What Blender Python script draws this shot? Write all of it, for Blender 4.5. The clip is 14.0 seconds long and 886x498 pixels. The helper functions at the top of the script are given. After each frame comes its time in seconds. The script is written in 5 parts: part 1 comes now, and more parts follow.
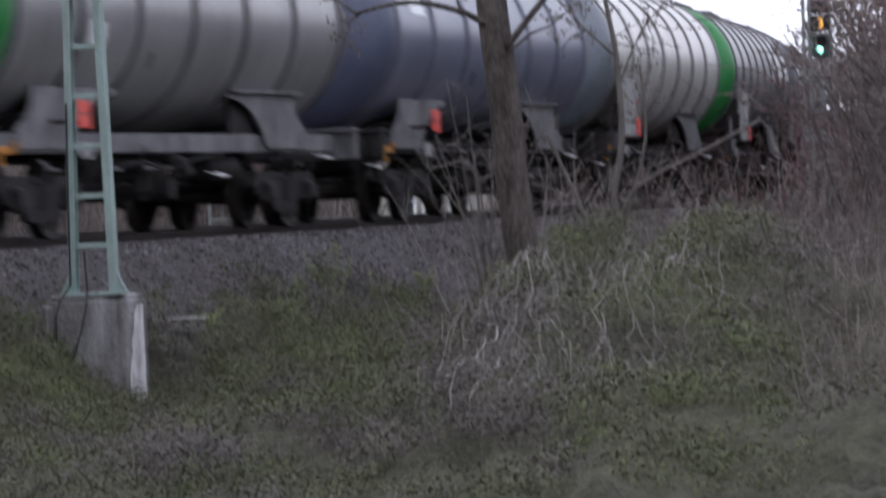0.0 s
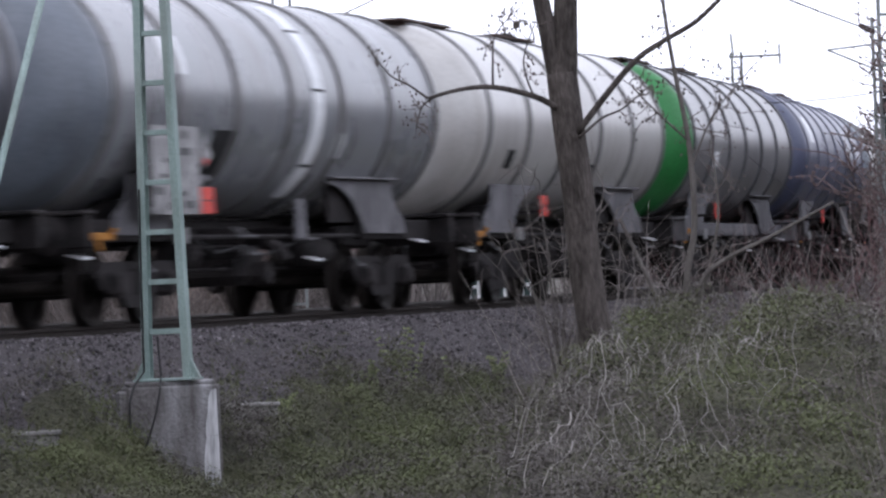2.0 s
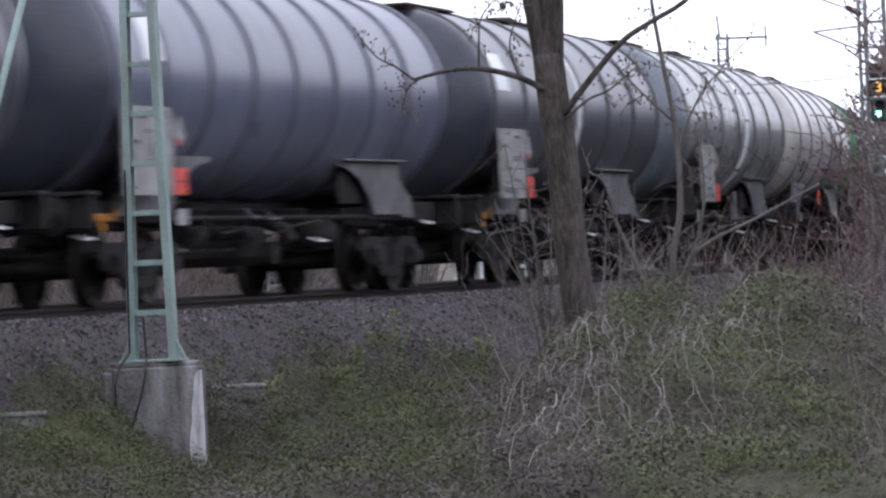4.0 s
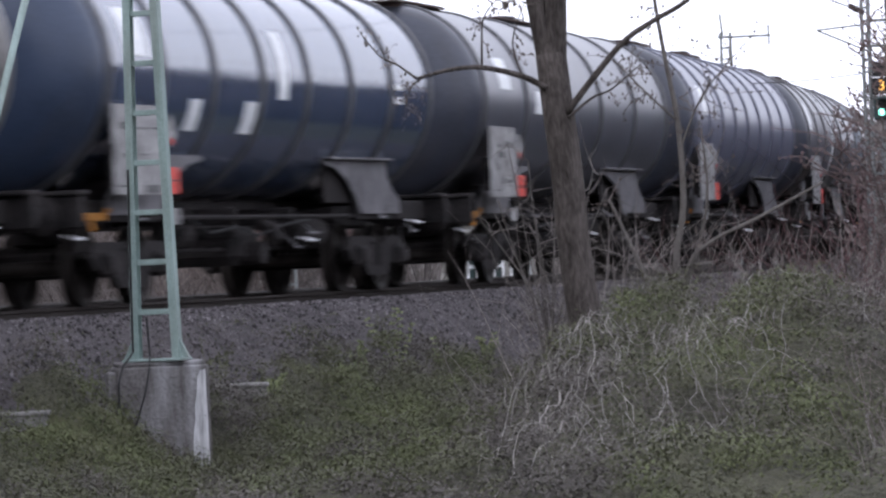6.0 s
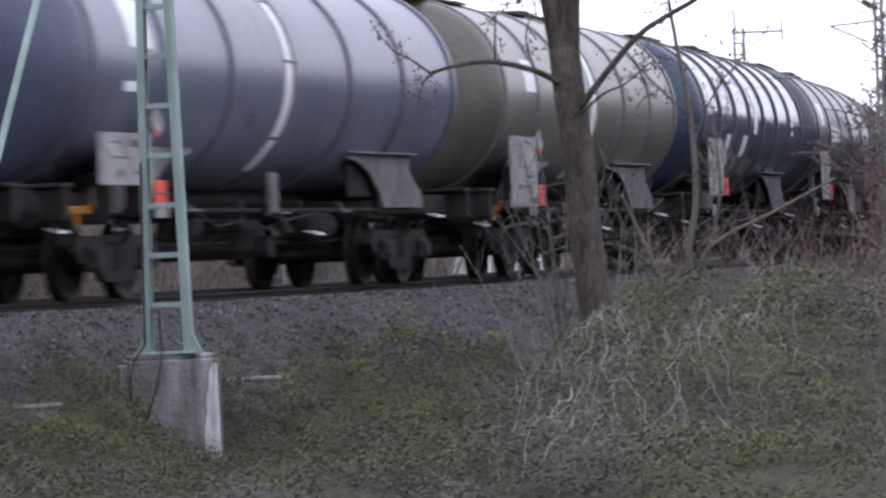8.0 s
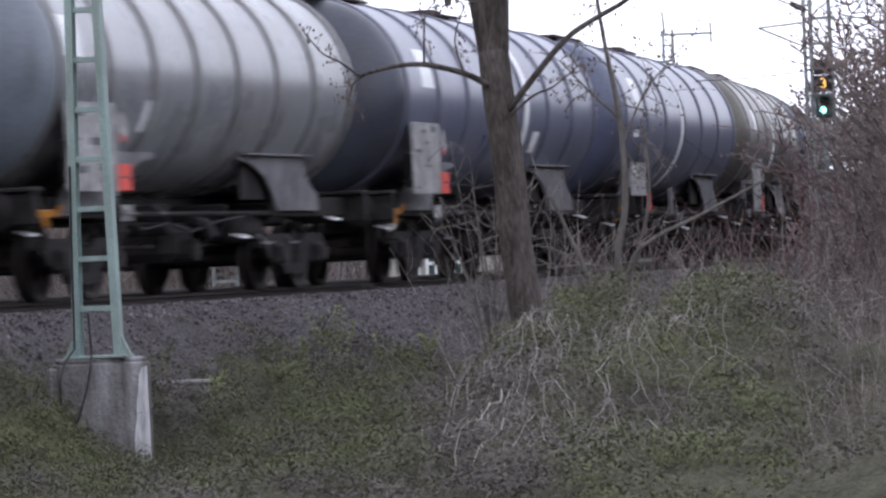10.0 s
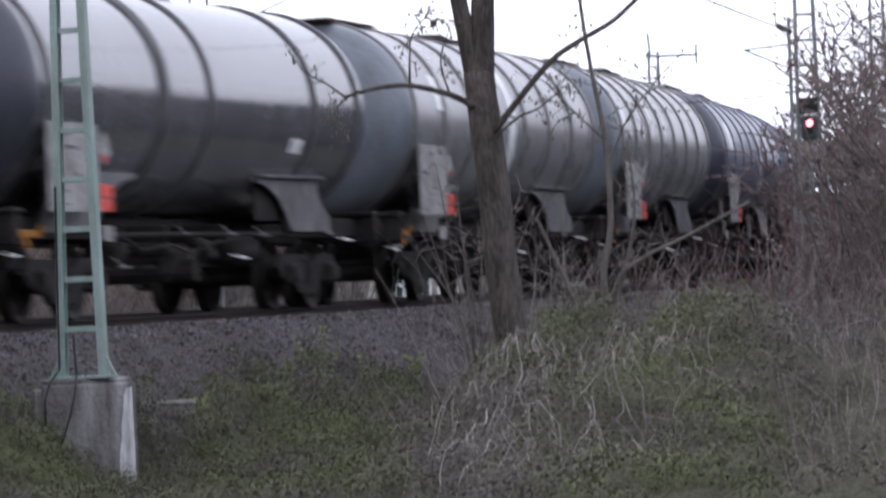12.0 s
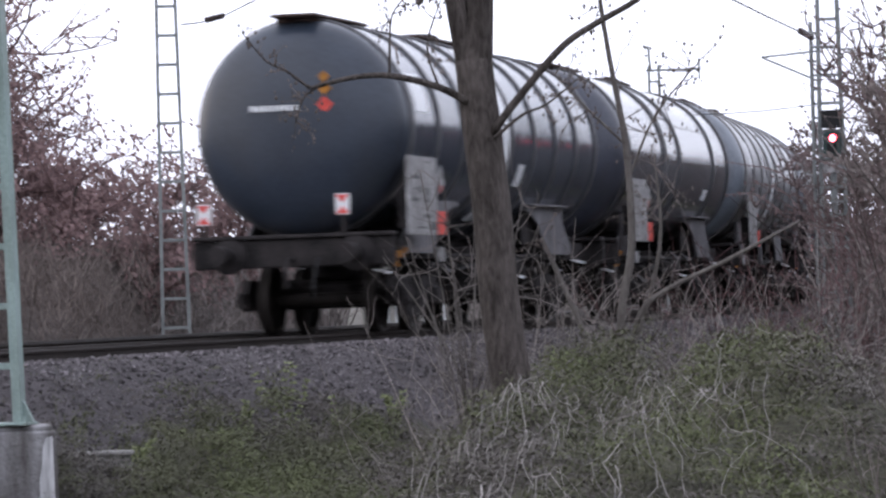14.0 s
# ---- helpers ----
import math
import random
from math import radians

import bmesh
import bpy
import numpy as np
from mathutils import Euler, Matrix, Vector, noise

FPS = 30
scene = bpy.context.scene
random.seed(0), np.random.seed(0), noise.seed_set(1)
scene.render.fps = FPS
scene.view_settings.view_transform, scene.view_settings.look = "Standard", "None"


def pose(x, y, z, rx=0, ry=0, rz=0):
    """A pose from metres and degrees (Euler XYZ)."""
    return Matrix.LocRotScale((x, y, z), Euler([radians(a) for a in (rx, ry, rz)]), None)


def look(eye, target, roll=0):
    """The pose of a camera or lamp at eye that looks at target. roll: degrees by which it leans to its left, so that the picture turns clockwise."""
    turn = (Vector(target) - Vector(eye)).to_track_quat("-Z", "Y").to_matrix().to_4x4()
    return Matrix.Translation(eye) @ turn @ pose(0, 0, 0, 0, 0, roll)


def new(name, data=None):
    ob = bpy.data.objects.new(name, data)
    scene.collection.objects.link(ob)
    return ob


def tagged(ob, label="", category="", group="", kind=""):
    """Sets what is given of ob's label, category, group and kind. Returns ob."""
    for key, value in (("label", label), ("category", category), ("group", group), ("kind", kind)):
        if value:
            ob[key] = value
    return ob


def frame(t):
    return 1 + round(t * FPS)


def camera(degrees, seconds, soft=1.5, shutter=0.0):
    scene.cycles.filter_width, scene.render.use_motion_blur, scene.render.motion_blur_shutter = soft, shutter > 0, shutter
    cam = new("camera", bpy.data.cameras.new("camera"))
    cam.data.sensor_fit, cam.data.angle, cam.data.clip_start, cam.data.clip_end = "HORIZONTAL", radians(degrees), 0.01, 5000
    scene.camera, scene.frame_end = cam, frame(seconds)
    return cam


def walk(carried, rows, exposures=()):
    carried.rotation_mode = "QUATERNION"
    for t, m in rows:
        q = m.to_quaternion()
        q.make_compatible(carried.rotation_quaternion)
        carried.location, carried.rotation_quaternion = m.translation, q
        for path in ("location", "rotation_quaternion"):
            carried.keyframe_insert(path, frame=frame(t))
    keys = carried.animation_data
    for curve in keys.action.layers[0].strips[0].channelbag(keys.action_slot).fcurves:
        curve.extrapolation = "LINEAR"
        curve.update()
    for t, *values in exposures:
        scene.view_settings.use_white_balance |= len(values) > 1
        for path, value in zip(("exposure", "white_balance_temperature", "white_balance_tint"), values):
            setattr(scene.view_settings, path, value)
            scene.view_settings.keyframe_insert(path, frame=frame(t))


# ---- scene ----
# ---- camera: a long lens held by hand, well away from the line; rows of seconds, yaw, pitch, roll (degrees), metres walked ahead
PATH = [
    (0, 0.381, -0.620, -2.37, 0), (0.5, 0.184, 0.155, -2.46, 0), (1, -0.029, 0.182, -2.59, 0), (1.5, -0.072, 0.376, -2.67, 0),
    (2, -0.475, 0.462, -2.65, 0), (2.5, -0.162, 0.366, -2.59, 0), (3, -0.041, 0.293, -2.45, 0), (3.5, -0.269, 0.235, -2.54, 0),
    (6, -0.351, 0.213, -2.65, 0), (6.5, -0.447, 0.311, -2.59, 0), (7, -0.502, 0.066, -2.28, 0), (7.5, -1.035, 0.085, -2.64, 0),
    (8, -0.506, 0.150, -2.41, 0), (8.5, -0.190, 0.229, -2.20, 0), (9, -0.007, 0.248, -2.44, 0), (11.5, 0.649, -0.037, -2.43, 0),
    (12, 0.558, 0.398, -2.48, 0), (12.5, 0.769, 0.963, -2.34, 0), (13, 0.466, 0.797, -2.00, 0), (13.5, 0.479, 1.011, -1.91, 0),
    (13.6, 0.45, 0.87, -1.91, 0.15), (13.7, 0.48, 0.80, -1.91, 2.4), (13.8, 0.58, 0.73, -1.92, 5.2), (13.9, 0.67, 0.67, -1.93, 7.2),
    (14, 0.7185, 0.656, -1.936, 7.85),
]
EYE = Vector((0, 0, 0.277))


def camera_rows():
    rows = []
    for t, yaw, pitch, roll, ahead in PATH:
        a, e = radians(yaw), radians(pitch)
        way = Vector((math.sin(a) * math.cos(e), math.cos(a) * math.cos(e), math.sin(e)))
        eye = EYE + way * ahead
        rows.append((t, look(eye, eye + way * 60, roll)))
    return rows


cam = camera(10.936, 14.0, soft=2.5, shutter=0.65)
walk(cam, camera_rows(), [(0, -0.12), (0.5, 0.07), (2, 0.0), (3.5, 0.03), (6, 0.12), (6.5, 0.12), (7.5, 0.05), (8, 0.18), (9, 0.23), (11.5, -0.05), (12.5, 0.0), (13.5, -0.05), (14, -0.05)])

# ---- light: a bright, thin overcast at dusk
world = bpy.data.worlds.new("sky")
scene.world = world
world.use_nodes = True
wn, wl = world.node_tree.nodes, world.node_tree.links
sky = wn.new("ShaderNodeTexSky")
sky.sky_type, sky.sun_disc = "NISHITA", False
sky.sun_elevation, sky.sun_rotation = radians(12), radians(-60)
sky.dust_density, sky.air_density = 4.0, 1.0
veil = wn.new("ShaderNodeMix")
veil.data_type = "RGBA"
veil.inputs["Factor"].default_value = 0.82
veil.inputs["B"].default_value = (18.3, 18.8, 22.3, 1)
wl.new(sky.outputs[0], veil.inputs["A"])
wl.new(veil.outputs["Result"], wn["Background"].inputs["Color"])
wn["Background"].inputs["Strength"].default_value = 0.1

sun_data = bpy.data.lights.new("sun", "SUN")
sun_data.energy, sun_data.angle, sun_data.color = 0.5, radians(70), (1.0, 0.93, 0.86)
sun = new("sun", sun_data)
sun.matrix_world = look((-60, 30, 40), (0, 65, 0))


# ---- materials
def surface(name, a, b, scale=3.0, rough=0.6, metal=0.0, bump=0.02, fine=40.0, stretch=(1, 1, 1), streaks=None, island=0.0, rvar=0.1):
    """Colours a and b mixed by a coarse and a fine noise, with relief; streaks: colour and strength of dirt run down the sides."""
    m = bpy.data.materials.new(name)
    m.use_nodes = True
    n, l = m.node_tree.nodes, m.node_tree.links
    p = n["Principled BSDF"]
    co = n.new("ShaderNodeTexCoord")
    mp = n.new("ShaderNodeMapping")
    mp.inputs["Scale"].default_value = stretch
    l.new(co.outputs["Object"], mp.inputs["Vector"])
    big, small = n.new("ShaderNodeTexNoise"), n.new("ShaderNodeTexNoise")
    big.inputs["Scale"].default_value, big.inputs["Detail"].default_value = scale, 5
    small.inputs["Scale"].default_value, small.inputs["Detail"].default_value = fine, 3
    l.new(mp.outputs[0], big.inputs["Vector"])
    l.new(mp.outputs[0], small.inputs["Vector"])
    add = n.new("ShaderNodeMath")
    add.operation = "MULTIPLY_ADD"
    add.inputs[1].default_value = 0.45
    l.new(small.outputs["Fac"], add.inputs[0])
    sub = n.new("ShaderNodeMath")
    sub.operation = "MULTIPLY"
    sub.inputs[1].default_value = 0.62
    l.new(big.outputs["Fac"], sub.inputs[0])
    l.new(sub.outputs[0], add.inputs[2])
    ramp = n.new("ShaderNodeValToRGB")
    ramp.color_ramp.elements[0].position, ramp.color_ramp.elements[1].position = 0.38, 0.66
    ramp.color_ramp.elements[0].color, ramp.color_ramp.elements[1].color = (*a, 1), (*b, 1)
    l.new(add.outputs[0], ramp.inputs["Fac"])
    out = ramp.outputs["Color"]
    if streaks:
        colour, strength = streaks
        ms = n.new("ShaderNodeMapping")
        ms.inputs["Scale"].default_value = (2.2, 0.35, 0.35)
        l.new(co.outputs["Object"], ms.inputs["Vector"])
        run = n.new("ShaderNodeTexNoise")
        run.inputs["Scale"].default_value, run.inputs["Detail"].default_value = 2.0, 6
        l.new(ms.outputs[0], run.inputs["Vector"])
        rr = n.new("ShaderNodeValToRGB")
        rr.color_ramp.elements[0].position, rr.color_ramp.elements[1].position = 0.48, 0.72
        rr.color_ramp.elements[0].color, rr.color_ramp.elements[1].color = (0, 0, 0, 1), (strength,) * 3 + (1,)
        l.new(run.outputs["Fac"], rr.inputs["Fac"])
        mx = n.new("ShaderNodeMix")
        mx.data_type = "RGBA"
        l.new(rr.outputs["Color"], mx.inputs["Factor"])
        l.new(out, mx.inputs["A"])
        mx.inputs["B"].default_value = (*colour, 1)
        out = mx.outputs["Result"]
    if island:
        geo = n.new("ShaderNodeNewGeometry")
        hsv = n.new("ShaderNodeHueSaturation")
        mr = n.new("ShaderNodeMapRange")
        mr.inputs["To Min"].default_value, mr.inputs["To Max"].default_value = 1 - island, 1 + island
        l.new(geo.outputs["Random Per Island"], mr.inputs["Value"])
        l.new(mr.outputs["Result"], hsv.inputs["Value"])
        l.new(out, hsv.inputs["Color"])
        out = hsv.outputs["Color"]
    l.new(out, p.inputs["Base Color"])
    rg = n.new("ShaderNodeMapRange")
    rg.inputs["To Min"].default_value, rg.inputs["To Max"].default_value = max(rough - rvar, 0.05), min(rough + rvar, 1.0)
    l.new(big.outputs["Fac"], rg.inputs["Value"])
    l.new(rg.outputs["Result"], p.inputs["Roughness"])
    p.inputs["Metallic"].default_value = metal
    p.inputs["Specular IOR Level"].default_value = 0.5 if rough < 0.5 else 0.15
    if bump:
        bp = n.new("ShaderNodeBump")
        bp.inputs["Distance"].default_value = bump
        l.new(small.outputs["Fac"], bp.inputs["Height"])
        l.new(bp.outputs["Normal"], p.inputs["Normal"])
    return m


def glow(name, colour, strength):
    m = bpy.data.materials.new(name)
    m.use_nodes = True
    p = m.node_tree.nodes["Principled BSDF"]
    p.inputs["Base Color"].default_value = (*colour, 1)
    p.inputs["Emission Color"].default_value = (*colour, 1)
    p.inputs["Emission Strength"].default_value = strength
    return m


def tank_paint(name, a, b, rough=0.26, dirt=0.5, soil=(0.05, 0.045, 0.04), ior=1.75):
    m = surface(name, a, b, scale=1.2, rough=rough, bump=0.002, fine=18, streaks=(soil, dirt), rvar=0.06)
    m.node_tree.nodes["Principled BSDF"].inputs["IOR"].default_value = ior
    return m


GREEN_STEEL = surface("grey_green_paint", (0.20, 0.27, 0.25), (0.30, 0.38, 0.36), 2.5, 0.55, 0, 0.004, streaks=((0.12, 0.11, 0.09), 0.5))
FAR_STEEL = surface("galvanised_steel", (0.16, 0.175, 0.175), (0.26, 0.275, 0.275), 2.5, 0.5, 0.3, 0.004)
CONCRETE = surface("weathered_concrete", (0.085, 0.079, 0.077), (0.175, 0.165, 0.165), 2.2, 0.9, 0, 0.02, fine=30, streaks=((0.36, 0.36, 0.37), 0.8))
LIME = surface("lime_run", (0.26, 0.26, 0.265), (0.76, 0.76, 0.78), 7, 0.9, 0, 0.01, fine=22, stretch=(1, 1, 0.16))
DUCT = surface("pale_concrete", (0.13, 0.126, 0.12), (0.25, 0.242, 0.23), 4, 0.9, 0, 0.01)
BALLAST_BED = surface("ballast_dust", (0.042, 0.038, 0.039), (0.098, 0.088, 0.091), 1.2, 0.95, 0, 0.05, fine=30)
STONE = surface("ballast_stone", (0.062, 0.056, 0.058), (0.155, 0.142, 0.149), 0.9, 0.9, 0, 0.01, island=0.6)
SOIL = surface("rough_ground", (0.035, 0.035, 0.02), (0.085, 0.085, 0.045), 1.2, 0.95, 0, 0.06, fine=12)
LEAF = surface("bramble_leaf", (0.062, 0.064, 0.041), (0.108, 0.111, 0.070), 0.9, 0.75, 0, 0, island=0.22)
LEAF_GREEN = surface("fresh_leaf", (0.066, 0.075, 0.038), (0.118, 0.130, 0.067), 0.9, 0.75, 0, 0, island=0.22)
DRY_LEAF = surface("dry_leaf", (0.068, 0.062, 0.056), (0.130, 0.119, 0.109), 0.9, 0.8, 0, 0, island=0.25)
MAT = surface("matted_growth", (0.040, 0.039, 0.029), (0.092, 0.090, 0.063), 2.6, 0.95, 0, 0.08, fine=22)
SCRUB = surface("brown_scrub", (0.050, 0.042, 0.038), (0.125, 0.105, 0.095), 2.0, 0.95, 0, 0.2, fine=9)
SCRUB_TWIG = surface("scrub_twig", (0.085, 0.069, 0.064), (0.19, 0.158, 0.145), 2.0, 0.9, 0, 0, island=0.45)
DRY_STEM = surface("dry_stem", (0.13, 0.119, 0.113), (0.34, 0.317, 0.304), 3, 0.85, 0, 0, island=0.45)
TWIG = surface("bare_twig", (0.085, 0.07, 0.065), (0.17, 0.145, 0.135), 3, 0.85, 0, 0, island=0.4)
BRUSH_TWIG = surface("brushwood", (0.060, 0.049, 0.047), (0.21, 0.18, 0.172), 2.2, 0.85, 0, 0, island=0.6)
PALE_TWIG = surface("grey_twig", (0.115, 0.101, 0.096), (0.245, 0.219, 0.208), 1.2, 0.85, 0, 0, island=0.45)
DARK_TWIG = surface("dark_twig", (0.040, 0.033, 0.032), (0.095, 0.080, 0.076), 1.2, 0.85, 0, 0, island=0.5)
WINE_TWIG = surface("wine_twig", (0.060, 0.032, 0.034), (0.135, 0.078, 0.080), 1.2, 0.85, 0, 0, island=0.45)
WEED = surface("pale_weed_leaf", (0.125, 0.142, 0.070), (0.215, 0.238, 0.122), 3, 0.7, 0, 0, island=0.3)
BLUSH_TWIG = surface("blush_twig", (0.125, 0.080, 0.079), (0.235, 0.160, 0.156), 3, 0.85, 0, 0, island=0.4)
RED_TWIG = surface("reddish_twig", (0.085, 0.062, 0.060), (0.165, 0.125, 0.122), 3, 0.85, 0, 0, island=0.4)
BARK = surface("bark", (0.034, 0.029, 0.026), (0.105, 0.091, 0.084), 7, 0.9, 0, 0.05, fine=35, stretch=(1, 1, 0.3))
RAIL_STEEL = surface("rail_steel", (0.022, 0.018, 0.016), (0.05, 0.042, 0.038), 6, 0.6, 0.5, 0.004)
SLEEPER = surface("sleeper_concrete", (0.15, 0.14, 0.13), (0.24, 0.23, 0.22), 4, 0.9, 0, 0.01)
CATWALK = surface("rusty_catwalk", (0.035, 0.022, 0.018), (0.08, 0.055, 0.048), 3, 0.8, 0.1, 0.01)
CHASSIS = surface("grimy_chassis", (0.0085, 0.008, 0.0085), (0.034, 0.030, 0.030), 3, 0.8, 0.0, 0.01, island=0.4)
CHASSIS_GREY = surface("grey_chassis_paint", (0.085, 0.083, 0.09), (0.20, 0.195, 0.205), 2.5, 0.65, 0, 0.005, streaks=((0.03, 0.027, 0.025), 0.7))
SIGNAL_BOX = surface("dark_green_grey_paint", (0.03, 0.05, 0.05), (0.05, 0.075, 0.075), 4, 0.5, 0, 0)
WHEEL = surface("wheel_steel", (0.010, 0.009, 0.008), (0.034, 0.029, 0.027), 4, 0.6, 0.4, 0.006)
BOARD = surface("pale_board", (0.14, 0.138, 0.14), (0.40, 0.395, 0.395), 2.6, 0.6, 0, 0.003, fine=9, streaks=((0.11, 0.095, 0.085), 0.7))
INK = surface("dark_lettering", (0.05, 0.05, 0.055), (0.09, 0.09, 0.09), 4, 0.7, 0, 0)
INK_PALE = surface("faded_lettering", (0.065, 0.065, 0.07), (0.13, 0.13, 0.13), 4, 0.7, 0, 0)
WHITE = surface("white_mark", (0.62, 0.64, 0.66), (0.78, 0.79, 0.80), 4, 0.45, 0, 0)
ORANGE = surface("orange_plate", (0.56, 0.07, 0.06), (0.68, 0.115, 0.095), 4, 0.5, 0, 0)
YELLOW = surface("yellow_paint", (0.34, 0.145, 0.03), (0.50, 0.225, 0.05), 5, 0.6, 0, 0, streaks=((0.06, 0.05, 0.04), 0.6))
RED_MARK = surface("red_mark", (0.55, 0.08, 0.08), (0.68, 0.12, 0.11), 4, 0.5, 0, 0)
BLACK = surface("matt_black", (0.012, 0.012, 0.013), (0.025, 0.025, 0.026), 4, 0.7, 0, 0)
CABLE = surface("cable_sheath", (0.015, 0.015, 0.017), (0.03, 0.03, 0.03), 5, 0.6, 0, 0)
PORCELAIN = surface("brown_insulator", (0.03, 0.018, 0.015), (0.06, 0.035, 0.03), 5, 0.25, 0, 0)
WALL_PALE = surface("pale_render", (0.30, 0.287, 0.265), (0.43, 0.412, 0.38), 1.5, 0.9, 0, 0.01)
# near-black, for the added masses that show dark in the tanks' reflections
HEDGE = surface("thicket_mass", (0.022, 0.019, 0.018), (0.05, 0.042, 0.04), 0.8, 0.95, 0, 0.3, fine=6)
RED_LAMP, GREEN_LAMP, AMBER = glow("red_lamp", (1.0, 0.10, 0.14), 18), glow("green_lamp", (0.30, 1.0, 0.78), 4), glow("amber_lamp", (1.0, 0.50, 0.10), 1.3)


# ---- mesh building
class Shape:
    """Points and faces of one mesh."""

    def __init__(self):
        self.v, self.f = [], []

    def add(self, pts, faces):
        o = len(self.v)
        self.v.extend([tuple(p) for p in pts])
        self.f.extend([tuple(i + o for i in f) for f in faces])
        return self

    def box(self, c, s, ch=0.0, m=None):
        hx, hy, hz = s[0] / 2, s[1] / 2, s[2] / 2
        ch = min(ch, hx * 0.9, hy * 0.9, hz * 0.9)
        pts, faces, idx = [], [], {}
        if ch <= 0:
            pts = [Vector((x * hx, y * hy, z * hz)) for x in (-1, 1) for y in (-1, 1) for z in (-1, 1)]
            faces = [(0, 1, 3, 2), (4, 6, 7, 5), (0, 4, 5, 1), (2, 3, 7, 6), (0, 2, 6, 4), (1, 5, 7, 3)]
        else:
            for x in (-1, 1):
                for y in (-1, 1):
                    for z in (-1, 1):
                        for ax in range(3):
                            d = [hx - ch, hy - ch, hz - ch]
                            d[ax] += ch
                            idx[x, y, z, ax] = len(pts)
                            pts.append(Vector((x * d[0], y * d[1], z * d[2])))
                        tri = [idx[x, y, z, k] for k in range(3)]
                        faces.append(tri if x * y * z > 0 else tri[::-1])
            for ax in range(3):
                o1, o2 = (ax + 1) % 3, (ax + 2) % 3
                for s1 in (-1, 1):
                    ring = []
                    for a, b in ((-1, -1), (1, -1), (1, 1), (-1, 1)):
                        k = [0, 0, 0]
                        k[ax], k[o1], k[o2] = s1, a, b
                        ring.append(idx[k[0], k[1], k[2], ax])
                    faces.append(ring if s1 > 0 else ring[::-1])
                for a in (-1, 1):
                    for b in (-1, 1):
                        q = []
                        for e, w in ((-1, o1), (1, o1), (1, o2), (-1, o2)):
                            k = [0, 0, 0]
                            k[ax], k[o1], k[o2] = e, a, b
                            q.append(idx[k[0], k[1], k[2], w])
                        faces.append(q if a * b > 0 else q[::-1])
        c = Vector(c)
        return self.add([(m @ p if m else p) + c for p in pts], faces)

    def tube(self, path, radii, n=6, caps=True):
        path = [Vector(p) for p in path]
        if not hasattr(radii, "__len__"):
            radii = [radii] * len(path)
        o, up = len(self.v), None
        for i, p in enumerate(path):
            d = (path[min(i + 1, len(path) - 1)] - path[max(i - 1, 0)]).normalized()
            up = (up - d * up.dot(d)) if up is not None else d.orthogonal()
            up = up.normalized() if up.length > 1e-6 else d.orthogonal().normalized()
            side = d.cross(up)
            for j in range(n):
                a = 2 * math.pi * j / n
                self.v.append(tuple(p + (up * math.cos(a) + side * math.sin(a)) * radii[i]))
        for i in range(len(path) - 1):
            for j in range(n):
                a, b = o + i * n + j, o + i * n + (j + 1) % n
                self.f.append((a, b, b + n, a + n))
        if caps:
            self.f.append(tuple(o + j for j in range(n))[::-1])
            self.f.append(tuple(o + (len(path) - 1) * n + j for j in range(n)))
        return self

    def turned(self, prof, n=48, c=(0, 0, 0)):
        """A solid turned about the x axis: rows of x, radius; the first and last radius may be 0."""
        o = len(self.v)
        cx, cy, cz = c
        for x, r in prof:
            for j in range(n):
                a = 2 * math.pi * j / n
                self.v.append((cx + x, cy + r * math.cos(a), cz + r * math.sin(a)))
        for i in range(len(prof) - 1):
            for j in range(n):
                a, b = o + i * n + j, o + i * n + (j + 1) % n
                self.f.append((a, a + n, b + n, b))
        return self

    def slab(self, poly, y0, y1):
        """A plate: a polygon in x and z, from y0 to y1."""
        n, o = len(poly), len(self.v)
        self.v.extend([(x, y0, z) for x, z in poly] + [(x, y1, z) for x, z in poly])
        self.f.append(tuple(range(o, o + n)))
        self.f.append(tuple(range(o + n, o + 2 * n))[::-1])
        for i in range(n):
            j = (i + 1) % n
            self.f.append((o + j, o + i, o + n + i, o + n + j))
        return self

    def mesh(self, name, material, smooth=False):
        me = bpy.data.meshes.new(name)
        me.from_pydata(self.v, [], self.f)
        if material:
            me.materials.append(material)
        if smooth:
            me.polygons.foreach_set("use_smooth", [True] * len(me.polygons))
        me.update()
        return me


def part(name, shape, material, parent=None, label="", smooth=False, at=None):
    ob = new(name, shape.mesh(name, material, smooth) if isinstance(shape, Shape) else shape)
    if parent:
        ob.parent = parent
    if at is not None:
        ob.matrix_basis = at
    return tagged(ob, label)


def thing(name, at, label, category, group="", kind=""):
    ob = new(name)
    ob.matrix_basis = at
    return tagged(ob, label, category, group, kind)


# ---- the line: an arc that bears away to the left
P0, HEAD, RADIUS = Vector((-2.28, 64.777)), 0.26711, 425.913
CENTRE = Vector((P0.x - math.cos(HEAD) * RADIUS, P0.y + math.sin(HEAD) * RADIUS))


def along(s, u=0.0):
    """Place and heading (from +y towards +x) at s metres along the line, u metres out on its convex side."""
    h = HEAD - s / RADIUS
    r = RADIUS + u
    return Vector((CENTRE.x + math.cos(h) * r, CENTRE.y - math.sin(h) * r)), h


def line_pose(s, u=0.0, z=0.0):
    p, h = along(s, u)
    return Matrix.LocRotScale((p.x, p.y, z), Euler((0, 0, math.pi / 2 - h)), None)


def off(x, y):
    return math.hypot(x - CENTRE.x, y - CENTRE.y) - RADIUS


